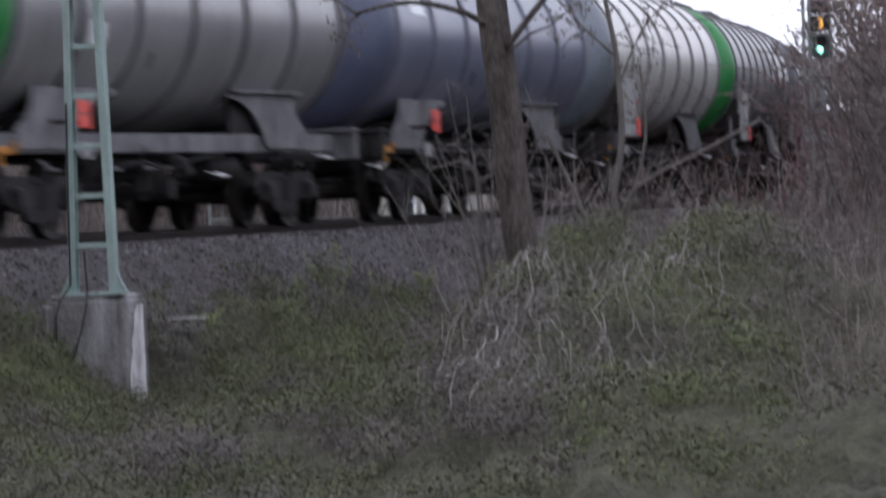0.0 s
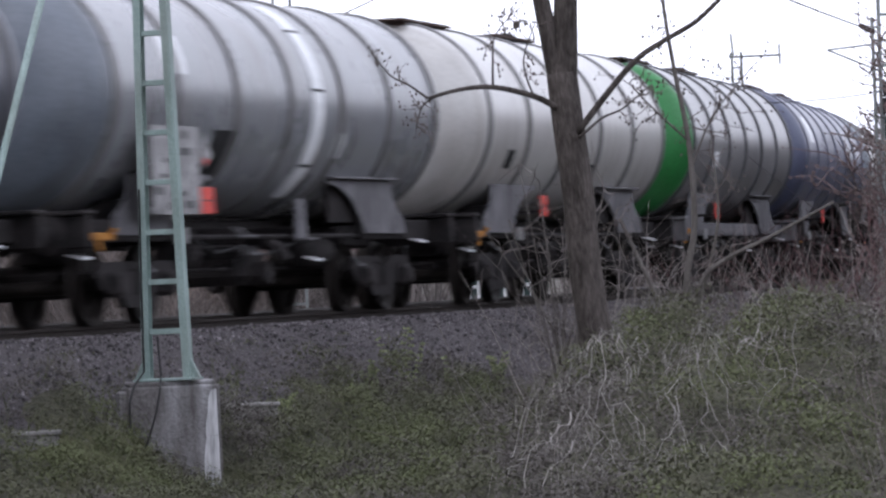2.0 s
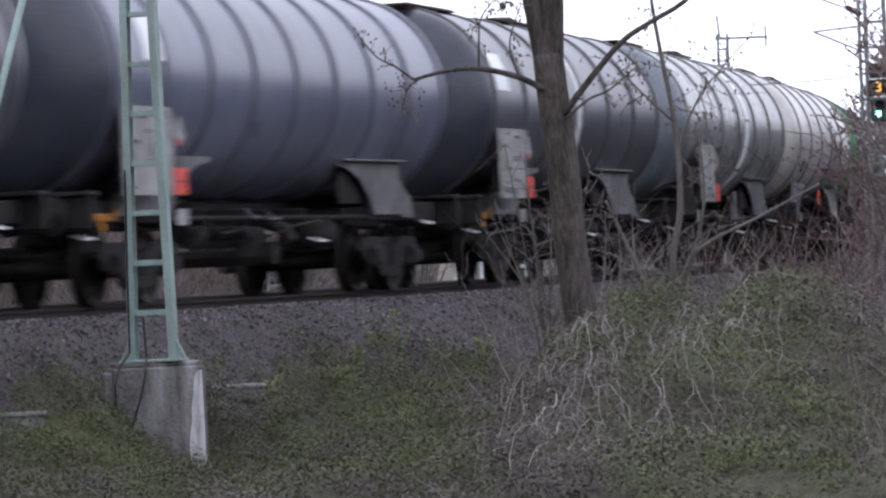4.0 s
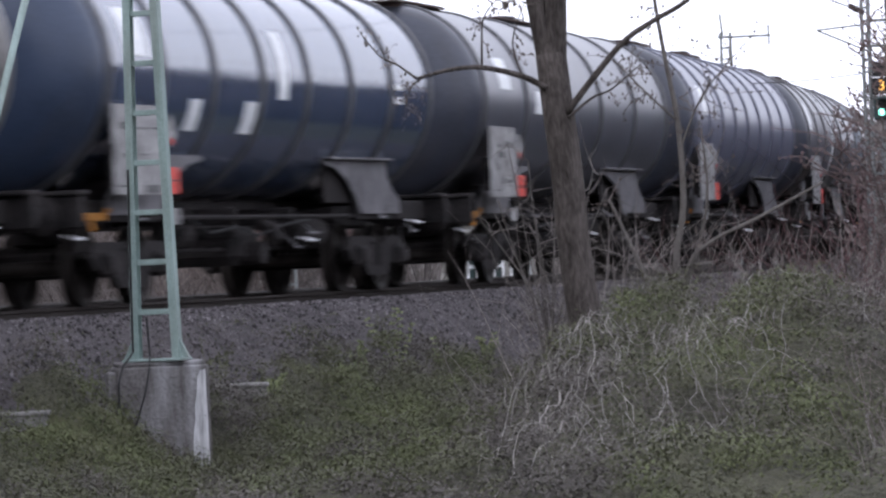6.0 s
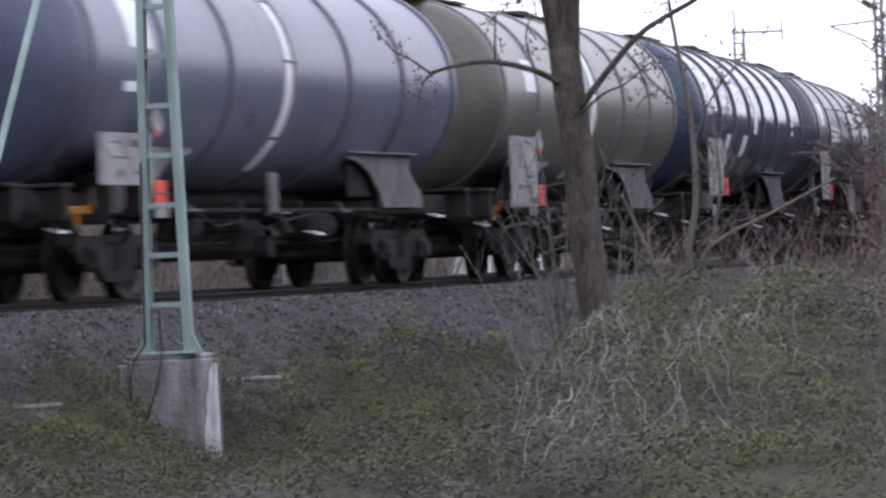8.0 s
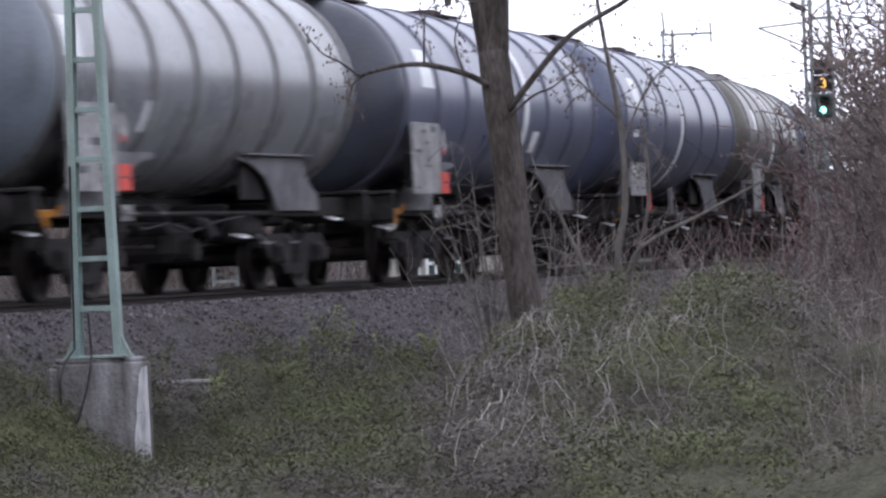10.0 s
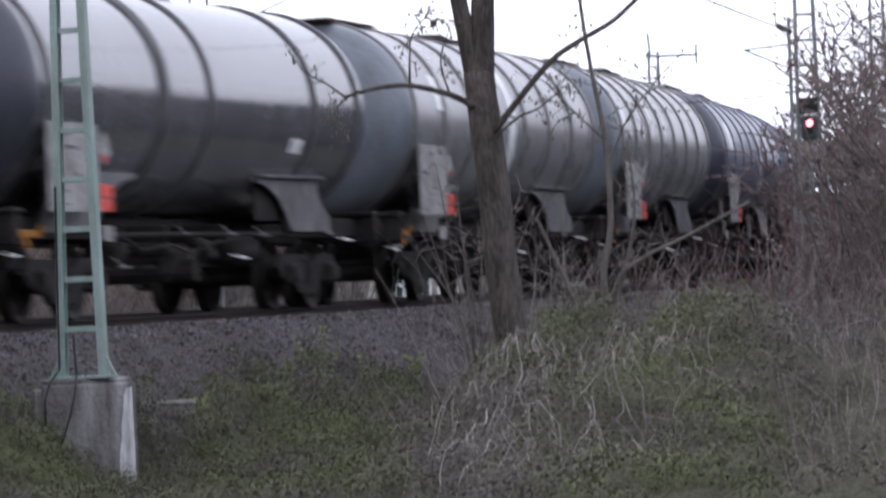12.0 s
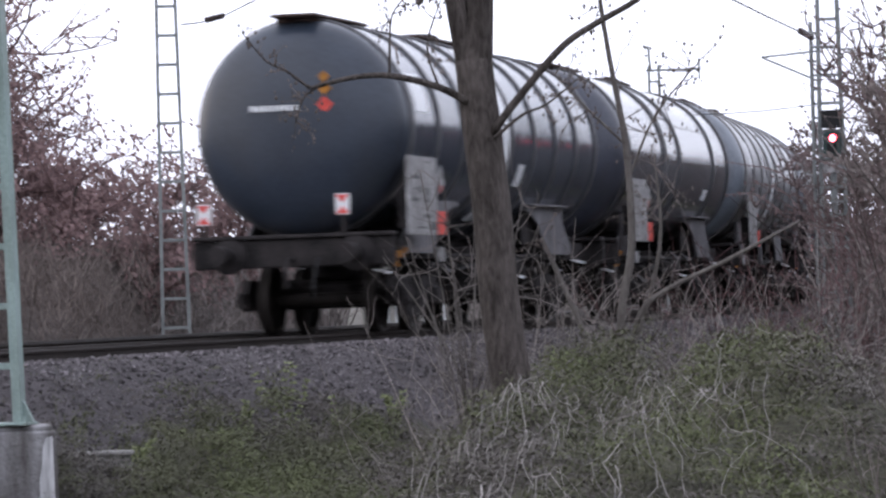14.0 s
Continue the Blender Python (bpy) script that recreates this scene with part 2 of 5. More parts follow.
PROFILE = [(-400, -1.2), (-14, -1.0), (-9, -0.9), (-7.6, -0.62), (-6.9, -0.2), (-3.2, -0.2), (-0.65, -0.2), (0.65, -0.2), (0.95, -0.13), (2.25, -0.12), (2.6, -0.26), (3.5, -0.92), (4.6, -1.5), (6.5, -1.85), (12, -1.9), (17, -1.8), (23, -1.45), (600, -1.4)]


def ground_z(x, y):
    u = off(x, y)
    for (a, za), (b, zb) in zip(PROFILE, PROFILE[1:]):
        if a <= u <= b:
            z = za + (zb - za) * (u - a) / (b - a)
            break
    else:
        z = -1.4
    rough = 0.02 if -7 < u < 3 else 0.12
    z -= 0.34 * math.exp(-(((x + 2.6) / 0.6) ** 2 + ((y - 46.2) / 1.0) ** 2))
    z += 0.30 * math.exp(-(((x + 4.1) / 0.55) ** 2 + ((y - 46.0) / 1.0) ** 2))
    return z + rough * (noise.noise((x * 0.5, y * 0.5, 0)) + 0.5 * noise.noise((x * 1.7, y * 1.7, 3)))


def build_ground():
    us = [-3000, -900, -300, -100, -40, -20, -14, -11, -9, -8.3, -7.6, -6.9, -5, -3, -1, 0.5, 0.68, 0.85, 0.95, 1.6, 2.1, 2.25, 2.4, 2.6, 2.9, 3.2, 3.5, 3.9, 4.3, 4.7, 5.2, 5.8, 6.5, 7.2, 8, 9, 10, 11, 12, 13.5, 15, 17, 19, 21, 23, 26, 30, 40, 70, 150, 500, 1500, 3000]
    ss = [-2000, -600, -250, -150, -110] + [-90 + i * 0.5 for i in range(320)] + [72, 78, 86, 100, 130, 180, 260, 400, 560]
    sh = Shape()
    for s in ss:
        for u in us:
            if abs(s) > 580 or abs(u) > 380:
                h = HEAD
                p = Vector((P0.x + math.sin(h) * s + math.cos(h) * u, P0.y + math.cos(h) * s - math.sin(h) * u))
                z = -1.4
            else:
                p, _ = along(s, u)
                z = ground_z(p.x, p.y)
            sh.v.append((p.x, p.y, z))
    n = len(us)
    for i in range(len(ss) - 1):
        for j in range(n - 1):
            a = i * n + j
            sh.f.append((a, a + 1, a + n + 1, a + n))
    me = sh.mesh("ground", SOIL, True)
    me.materials.append(BALLAST_BED)
    k = 0
    for i in range(len(ss) - 1):
        for j in range(n - 1):
            if -7.6 <= us[j] <= 3.6:
                me.polygons[k].material_index = 1
            k += 1
    return tagged(new("ground", me), "rough weedy ground beside a ballasted railway bank", "ground", kind="structure")


build_ground()


def build_stones():
    """Loose stones on the bank's near shoulder and between the rails."""
    rng = np.random.default_rng(5)
    sh = Shape()
    base = np.array([(1, 0, 0), (-1, 0, 0), (0, 1, 0), (0, -1, 0), (0, 0, 1), (0, 0, -1)], float)
    faces = [(0, 2, 4), (2, 1, 4), (1, 3, 4), (3, 0, 4), (2, 0, 5), (1, 2, 5), (3, 1, 5), (0, 3, 5)]
    for i in range(34000):
        s = -34 + 75 * rng.random() ** 1.2
        u = rng.choice([rng.uniform(0.85, 2.4), rng.uniform(2.2, 3.7), rng.uniform(2.4, 3.6)])
        p, _ = along(s, u)
        size = 0.010 + 0.026 * rng.random() ** 2
        q = base * rng.uniform(0.6, 1.25, (6, 3)) * size
        a = rng.uniform(0, 6.28, 3)
        m = np.array(Euler(a).to_matrix())
        q = q @ m.T + (p.x, p.y, ground_z(p.x, p.y) + size * 0.45)
        sh.add(q.tolist(), faces)
    return tagged(part("ballast_stones", sh, STONE), "grey-brown broken ballast stones on the bank", "ballast", kind="stuff")


build_stones()


def rail_shape(s0, s1, u, step=1.5):
    sec = [(-0.062, -0.172), (0.062, -0.172), (0.062, -0.158), (0.012, -0.145), (0.012, -0.045), (0.035, -0.035), (0.036, -0.006), (0.028, 0), (-0.028, 0), (-0.036, -0.006), (-0.035, -0.035), (-0.012, -0.045), (-0.012, -0.145), (-0.062, -0.158)]
    sh = Shape()
    n = len(sec)
    k = int((s1 - s0) / step)
    for i in range(k + 1):
        s = s0 + i * step
        for du, z in sec:
            p, _ = along(s, u + du)
            sh.v.append((p.x, p.y, z))
    for i in range(k):
        for j in range(n):
            a, b = i * n + j, i * n + (j + 1) % n
            sh.f.append((a, a + n, b + n, b))
    return sh


def build_track():
    for u0 in (0.0, -4.2):
        track = thing("railway_track", Matrix(), "railway track with rusty rails on concrete sleepers", "railway track", "tracks", "structure")
        for u in (0.753, -0.753):
            part("rail", rail_shape(-70, 140, u0 + u), RAIL_STEEL, track)
        me = Shape().box((0, 0, 0), (2.6, 0.26, 0.2), 0.03).mesh("sleeper", SLEEPER)
        for i in range(170 if u0 == 0 else 110):
            p, h = along(-36 + i * 0.62, u0)
            part("sleeper", me, None, track, at=Matrix.LocRotScale((p.x, p.y, -0.272), Euler((0, 0, -h)), None))


build_track()


# ---- lattice masts of two tapering channels with rungs
def channel(sh, p, q, out, w=0.055, d=0.10, t=0.010):
    """A steel channel from p to q that opens towards -out, along the local x axis."""
    sec = [(-w / 2, -d / 2), (w / 2, -d / 2), (w / 2, d / 2), (-w / 2, d / 2), (-w / 2, d / 2 - t), (w / 2 - t, d / 2 - t), (w / 2 - t, -d / 2 + t), (-w / 2, -d / 2 + t)]
    o, n = len(sh.v), len(sec)
    for c in (Vector(p), Vector(q)):
        sh.v.extend([(c.x + out * x, c.y + y, c.z) for x, y in sec])
    for j in range(n):
        k = (j + 1) % n
        f = (o + j, o + k, o + n + k, o + n + j)
        sh.f.append(f if out > 0 else f[::-1])
    for e, flip in ((0, True), (n, False)):
        for quad in ((0, 1, 6, 7), (1, 2, 5, 6), (2, 3, 4, 5)):
            f = tuple(o + e + i for i in quad)
            sh.f.append(f[::-1] if flip == (out > 0) else f)


def lattice_mast(name, at, height, w0, w1, rungs, material, label, depth=0.10, leg=0.055, z0=0.0, foot=True):
    """Local x runs across the two legs; rungs: list of heights."""
    mast = thing(name, at, label, "mast", "masts")
    for side in (-1, 1):
        sh = Shape()
        channel(sh, (side * w0 / 2, 0, z0), (side * w1 / 2, 0, height), side, w=leg, d=depth)
        part("leg", sh, material, mast)
    for z in rungs:
        w = w0 + (w1 - w0) * (z - z0) / (height - z0) - leg * 0.6
        part("rung", Shape().box((0, -depth * 0.1, z), (w, depth * 0.5, 0.055), 0.004), material, mast)
    if foot:
        part("base_plate", Shape().box((0, 0, z0 + 0.012), (w0 + 0.22, depth + 0.2, 0.024), 0.004), material, mast)
        for side in (-1, 1):
            sh = Shape().slab([(side * (w0 / 2 + 0.02), z0 + 0.02), (side * (w0 / 2 + 0.13), z0 + 0.02), (side * (w0 / 2 + 0.02), z0 + 0.25)], -0.03, 0.03)
            part("gusset", sh, material, mast)
            for y in (-1, 1):
                part("bolt", Shape().tube([(side * (w0 / 2 + 0.06), y * 0.07, z0 + 0.02), (side * (w0 / 2 + 0.06), y * 0.07, z0 + 0.07)], 0.018, 6), material, mast)
    return mast


def foundation(at, w, d, h, label, lime=True):
    ob = thing("mast_foundation", at, label, "foundation", "foundations")
    sh = Shape().box((0, 0, -h / 2), (w, d, h), 0.02)
    part("block", sh, CONCRETE, ob)
    edge_rng = random.Random(7)
    down = [i * h / 12 for i in range(1, 13)]
    inner = [(w / 2 - 0.10 - 0.085 * min(1.0, z / 0.9) - edge_rng.uniform(0, 0.025), -z) for z in down]
    if lime:
        part("lime_deposit", Shape().slab([(w / 2 - 0.09, -0.06), (w / 2 - 0.035, -0.05), (w / 2 - 0.022, -h)] + inner[::-1], -d / 2 - 0.004, -d / 2 + 0.01), LIME, ob, "white lime run")
    part("pour_joint", Shape().box((0, -d / 2 - 0.001, -0.52), (w - 0.04, 0.006, 0.006)), CONCRETE, ob)
    part("side_step", Shape().box((-w / 2 - 0.03, -d / 2 + 0.2, -0.2), (0.12, 0.3, 0.32), 0.02), CONCRETE, ob)
    part("cap", Shape().box((0, 0, 0.02), (w - 0.06, d - 0.06, 0.045), 0.012), CONCRETE, ob)
    return ob


foundation(pose(-3.24, 47.2, -0.60, 0, 0, 8), 0.94, 0.9, 1.7, "grey concrete mast foundation with pale lime streaks")
near_mast = lattice_mast("catenary_mast", pose(-3.235, 46.95, -0.55, 0, 0, -11), 8.5, 0.425, 0.10, [0.50 + 0.505 * i for i in range(15)], GREEN_STEEL, "grey-green painted steel lattice mast on a concrete block", depth=0.16, leg=0.075, z0=0.0)


def mast_cable():
    c = thing("mast_cable", pose(0, 0, 0), "black earthing cable down the mast and its foundation", "cable")
    part("run", Shape().tube([(-3.44, 46.86, 1.4), (-3.46, 46.86, 0.4), (-3.47, 46.84, -0.45), (-3.56, 46.62, -0.58), (-3.6, 46.45, -0.75), (-3.6, 46.44, -1.3)], 0.013, 6), CABLE, c)
    part("loop", Shape().tube([(-3.32, 46.86, -0.1), (-3.3, 46.82, -0.5), (-3.29, 46.5, -0.62), (-3.33, 46.40, -0.85), (-3.43, 46.40, -1.15), (-3.5, 46.42, -1.3)], 0.011, 6), CABLE, c)


mast_cable()
foundation(pose(-5.10, 42.4, -0.77, 0, 0, -4), 0.72, 0.7, 1.5, "weathered concrete anchor block of the mast strut", False)
strut = thing("mast_strut", Matrix(), "grey-green steel strut leaning from its anchor block to the mast", "strut")
part("beam", Shape().tube([(-5.03, 42.2, -0.72), (-4.12, 44.6, 3.25), (-3.22, 46.95, 7.2)], 0.036, 8), GREEN_STEEL, strut)
part("foot_plate", Shape().box((-5.03, 42.2, -0.705), (0.24, 0.3, 0.03), 0.006), GREEN_STEEL, strut)


# ---- tank wagons: local x runs ahead, -y faces the bank with the bushes
TANK_R, TANK_Z = 1.45, 2.75
RING_DARK = surface("ring_grime", (0.05, 0.05, 0.055), (0.10, 0.10, 0.105), 3, 0.5, 0, 0.003)
SHARED = {}


def shared(key, make, material, smooth=False):
    if key not in SHARED:
        SHARED[key] = make().mesh(key[0], material, smooth)
    return SHARED[key]


def side_frame():
    sh = Shape().slab([(-1.35, 0.56), (-1.2, 0.74), (-0.45, 0.74), (-0.3, 0.62), (0.3, 0.62), (0.45, 0.74), (1.2, 0.74), (1.35, 0.56), (1.2, 0.42), (0.62, 0.38), (0.45, 0.2), (-0.45, 0.2), (-0.62, 0.38), (-1.2, 0.42)], -0.05, 0.05)
    for x in (-0.16, 0.0, 0.16):
        sh.tube([(x, -0.02, 0.34), (x, -0.02, 0.66)], 0.055, 8)
    return sh


def wheelset():
    sh = Shape()
    for y in (-0.75, 0.75):
        k = 1 if y > 0 else -1
        prof = [(0.0, 0.06), (0.02, 0.19), (-0.01, 0.22), (-0.01, 0.36), (0.03, 0.385), (0.06, 0.46), (-0.045, 0.462), (-0.075, 0.49), (-0.1, 0.488), (-0.1, 0.385), (-0.045, 0.36), (-0.045, 0.2), (-0.1, 0.1)]
        o = len(sh.v)
        sh.turned([(a, b) for a, b in prof], 28)
        for i in range(o, len(sh.v)):
            x, a, b = sh.v[i]
            sh.v[i] = (a, y + k * x, b)
    return sh.tube([(0, -1.05, 0), (0, -0.8, 0), (0, 0.8, 0), (0, 1.05, 0)], [0.07, 0.09, 0.09, 0.07], 12)


def bogie(wagon, x):
    b = part("bogie", shared(("bogie",), lambda: Shape().box((0, 0, 0.62), (0.46, 1.94, 0.24), 0.03), CHASSIS), None, wagon, at=pose(x, 0, 0))
    part("pivot", shared(("pivot",), lambda: Shape().box((0, 0, 0.83), (0.7, 0.7, 0.2), 0.03), CHASSIS), None, b)
    for dx, dz in ((0.42, 0.5), (-0.42, 0.5)):
        part("brake_beam", shared(("brake_beam",), lambda: Shape().box((0, 0, 0), (0.13, 1.92, 0.28), 0.02), CHASSIS), None, b, at=pose(dx, 0, dz))
    for y in (-1.0, 1.0):
        part("side_frame", shared(("side_frame",), side_frame, CHASSIS), None, b, at=pose(0, y, 0))
    for dx in (-0.5, 0.5):
        part("brake_triangle", shared(("brake_triangle",), lambda: Shape().box((0, 0, 0.43), (0.07, 1.28, 0.20), 0.03).box((0, 0, 0.55), (0.09, 0.5, 0.2), 0.03), CHASSIS), None, b, at=pose(dx, 0, 0))
    for dx in (-0.9, 0.9):
        part("wheelset", shared(("wheelset",), wheelset, WHEEL), None, b, at=pose(dx, 0, 0.46))
        for y in (-1.06, 1.06):
            part("axle_box", shared(("axle_box",), lambda: Shape().box((0, 0, 0), (0.3, 0.2, 0.3), 0.05).tube([(0, -0.14, 0), (0, 0.14, 0)], 0.11, 12), CHASSIS), None, b, at=pose(dx, y, 0.47))
    return b


def buffer_shape():
    sh = Shape().turned([(0, 0.0), (0, 0.24), (0.04, 0.24), (0.06, 0.2), (0.10, 0.1), (0.34, 0.1), (0.34, 0.13), (0.62, 0.13), (0.62, 0.0)], 20)
    return sh


def saddle_shape(x0):
    return [(x0 - 0.15, 1.2), (x0 + 1.7, 1.2), (x0 + 1.65, 1.42), (x0 + 1.4, 1.52), (x0 + 1.15, 1.68), (x0 + 1.1, 1.93), (x0 - 1.75, 1.93), (x0 - 1.75, 1.87), (x0 - 1.25, 1.82), (x0 - 0.75, 1.68), (x0 - 0.4, 1.46)]


def tank_wagon(length, paint, dome, label, rings, ring_mat, stripe=None, labels=(), board="full", frame_mat=None, spots=(), platform=True, shift=3.3, low=0.0, board_low=None):
    """length: over buffers; rings: number of bands; dome: paint of the rear end, mostly with its shade in the colour;
    stripe: x of a pale sheet strip; labels: x, z, width, height of pale marks on the side.
    """
    w = thing("tank_wagon", Matrix(), label, "tank wagon", "train of tank wagons")
    fm = frame_mat or CHASSIS
    hl = length / 2 - 0.62
    x1 = hl - 0.12
    # barrel and ends
    curve = [(math.sin(a) * 0.62, math.cos(a)) for a in [i * math.pi / 2 / 9 for i in range(10)]]
    xa, xb = -x1 + 0.62, x1 - 0.62
    barrel = Shape().turned([(xa + (xb - xa) * i / 12, TANK_R) for i in range(13)], 64)
    part("tank_barrel", barrel, paint, w, smooth=True, at=pose(0, 0, TANK_Z))
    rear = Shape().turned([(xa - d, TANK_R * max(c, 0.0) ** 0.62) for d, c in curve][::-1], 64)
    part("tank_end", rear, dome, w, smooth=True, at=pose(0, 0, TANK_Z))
    front = Shape().turned([(xb + d, TANK_R * max(c, 0.0) ** 0.62) for d, c in curve], 64)
    part("tank_end", front, paint, w, smooth=True, at=pose(0, 0, TANK_Z))
    ring = shared(("ring", ring_mat.name), lambda: Shape().turned([(-0.085, TANK_R - 0.01), (-0.085, TANK_R + 0.02), (-0.05, TANK_R + 0.035), (0.05, TANK_R + 0.035), (0.085, TANK_R + 0.02), (0.085, TANK_R - 0.01)], 64), ring_mat)
    where = [xa + 0.15 + (xb - xa - 0.3) * i / (rings - 1) for i in range(rings)] if isinstance(rings, int) else rings
    for x in where:
        part("ring", ring, None, w, at=pose(x, 0, TANK_Z))
    if stripe is not None:
        part("sheet_strip", strip_shape(stripe, 0.46, -56, 62), WHITE, w, "pale bright strip round the tank", at=pose(0, 0, TANK_Z))
        for a in (-34, 6, 40):
            part("joint", strip_shape(stripe, 0.47, a - 0.7, a + 0.7, 0.019, 1), INK, w, at=pose(0, 0, TANK_Z))
        part("strip_foot", Shape().box((stripe, -1.12, 1.22), (0.34, 0.07, 0.56), 0.015).box((stripe, -1.2, 0.98), (0.4, 0.2, 0.03), 0.005), CHASSIS_GREY, w, "grey step post below the strip")
    for x, z, ww, hh in labels:
        a = math.degrees(math.asin(max(-1, min(1, (z - TANK_Z) / TANK_R))))
        da = math.degrees(hh / TANK_R) / 2
        part("label", strip_shape(x, ww, a - da, a + da, 0.008), WHITE, w, "pale label", at=pose(0, 0, TANK_Z))
    for x, z, ww, hh, m in spots:
        a = math.degrees(math.asin(max(-1, min(1, (z - TANK_Z) / TANK_R))))
        da = math.degrees(hh / TANK_R) / 2
        part("mark", strip_shape(x, ww, a - da, a + da, 0.012), m, w, at=pose(0, 0, TANK_Z))
    # catwalk, dome lid and hand rails
    if platform:
        for c, ln in ((-x1 + 1.7, 3.0), (0.4, 2.8)):
            cat = part("catwalk", Shape().box((c, 0, 4.235), (ln, 0.62, 0.03), 0.006), CATWALK, w)
            for dx in (-ln / 2 + 0.3, ln / 2 - 0.3):
                part("bracket", Shape().box((c + dx, 0, 4.19), (0.06, 0.58, 0.07), 0.005), CATWALK, cat)
            for k in range(int(ln / 0.22)):
                part("tread", Shape().box((c - ln / 2 + 0.12 + k * 0.22, 0, 4.256), (0.05, 0.6, 0.016)), CATWALK, cat)
    part("lid", Shape().tube([(0.4, 0, 4.1), (0.4, 0, 4.29), (0.4, 0, 4.33)], [0.3, 0.3, 0.2], 20), CHASSIS, w)
    # underframe
    for y in (-1.02, 1.02):
        if frame_mat:
            part("solebar", Shape().box((0, y, 1.12), (2 * hl - 0.1, 0.10, 0.24), 0.012), fm, w)
        else:
            for k in (-1, 1):
                part("end_sill", Shape().box((k * (hl - 1.75), y, 1.10), (3.4, 0.10, 0.26), 0.012), fm, w)
            part("brake_pipe", Shape().tube([(-hl + 3, y, 1.02), (hl - 3, y, 1.02)], 0.03, 6), CHASSIS, w)
    part("centre_sill", Shape().box((0, 0, 1.08), (2 * hl - 0.2, 0.42, 0.36), 0.02), CHASSIS, w)
    for k in (-1, 1):
        part("headstock", Shape().box((k * (hl - 0.06), 0, 1.08), (0.14, 2.75, 0.38), 0.02).box((k * (hl - 0.1), 0, 1.30), (0.34, 2.75, 0.05), 0.01), fm, w)
        for y in (-0.875, 0.875):
            part("buffer", shared(("buffer",), buffer_shape, CHASSIS), None, w, at=pose(k * (hl + 0.01), y, 1.06, 0, 0, 0 if k > 0 else 180))
        part("coupling", Shape().tube([(k * hl, 0, 1.0), (k * (hl + 0.3), 0, 0.98), (k * (hl + 0.45), 0, 0.82), (k * (hl + 0.4), 0, 0.62)], 0.035, 6), CHASSIS, w)
        part("brake_hose", Shape().tube([(k * (hl + 0.05), -0.35, 1.0), (k * (hl + 0.25), -0.36, 0.85), (k * (hl + 0.3), -0.33, 0.6), (k * (hl + 0.18), -0.3, 0.48)], 0.022, 6), BLACK, w)
        for y in (-1.10, 1.10):
            pts = saddle_shape(hl - 3.2)
            pts = pts if k > 0 else [(-a, b) for a, b in pts][::-1]
            sd = part("saddle", Shape().slab([(a, b - 0.15) for a, b in pts], y - 0.02, y + 0.02), CHASSIS_GREY, w, "grey saddle plate")
            if k > 0:
                part("flange", Shape().box((hl - 3.5, y + math.copysign(0.05, y), 1.795), (2.9, 0.14, 0.03), 0.004), CHASSIS_GREY, sd)
                # dark plate added to stand for the shade in the saddle's arch
                part("arch_web", Shape().box((hl - 4.05, y - math.copysign(0.12, y), 1.55), (1.1, 0.05, 0.7), 0.01), CHASSIS, sd)
        part("bolster", Shape().box((k * (hl - 2.5), 0, 1.33), (0.5, 2.0, 0.3), 0.03), CHASSIS, w)
        bogie(w, k * (hl - 2.45))
    # discharge gear, brake reservoir and rods amidships
    part("discharge_valve", Shape().box((0.3, -0.1, 0.66), (1.0, 1.3, 0.5), 0.12).tube([(0.3, -0.95, 0.56), (0.3, 0.95, 0.56)], 0.15, 12).tube([(0.3, 0, 1.3), (0.3, 0, 0.5)], 0.24, 14), CHASSIS, w)
    part("brake_cylinder", Shape().turned([(-0.45, 0.0), (-0.45, 0.15), (-0.38, 0.21), (0.2, 0.21), (0.32, 0.1), (0.75, 0.035), (0.75, 0.0)], 16), CHASSIS, w, at=pose(-1.7, -0.45, 0.82))
    part("brake_rigging", Shape().tube([(-hl + 3.3, -0.3, 0.55), (-1.0, -0.42, 0.8), (-0.9, -0.9, 0.8)], 0.035, 6).box((-0.95, -0.5, 0.8), (0.07, 1.0, 0.1), 0.02), CHASSIS, w)
    part("pull_rod", Shape().tube([(1.0, 0.4, 0.75), (hl - 3.3, 0.2, 0.55)], 0.035, 6), CHASSIS, w)
    for x in (-3.4, -2.6, -0.9, 1.5, 3.3):
        part("cross_member", Shape().box((x, 0, 1.04), (0.09, 1.95, 0.22), 0.02), CHASSIS, w)
        part("hanger", Shape().tube([(x, -0.95, 1.0), (x + 0.06, -0.8, 0.72), (x + 0.05, -0.5, 0.62)], 0.025, 5), CHASSIS, w)
    for x, y in ((2.6, -0.75), (2.7, 0.35)):
        part("air_reservoir", shared(("air_reservoir",), lambda: Shape().turned([(-0.6, 0.0), (-0.6, 0.14), (-0.5, 0.19), (0.5, 0.19), (0.6, 0.14), (0.6, 0.0)], 18), CHASSIS, True), None, w, at=pose(x, y, 0.82))
    part("cable_loop", Shape().tube([(-2.9, -1.08, 1.0), (-2.2, -1.1, 0.82), (-1.2, -1.09, 0.9), (-0.4, -1.1, 0.78), (0.8, -1.1, 0.92), (1.9, -1.08, 0.98)], 0.018, 5), BLACK, w)
    part("card_holder", Shape().box((-hl + 3.9, -1.09, 1.03), (0.42, 0.03, 0.2), 0.008), BOARD, w, "pale card holder")
    part("brake_rod", Shape().tube([(-hl + 2.4, -0.55, 0.62), (hl - 2.4, -0.55, 0.62)], 0.025, 6), CHASSIS, w)
    part("outlet_pipe", Shape().tube([(0.2, -0.9, 0.95), (0.2, -1.12, 0.86), (0.2, -1.2, 0.7)], 0.09, 10), CHASSIS, w)
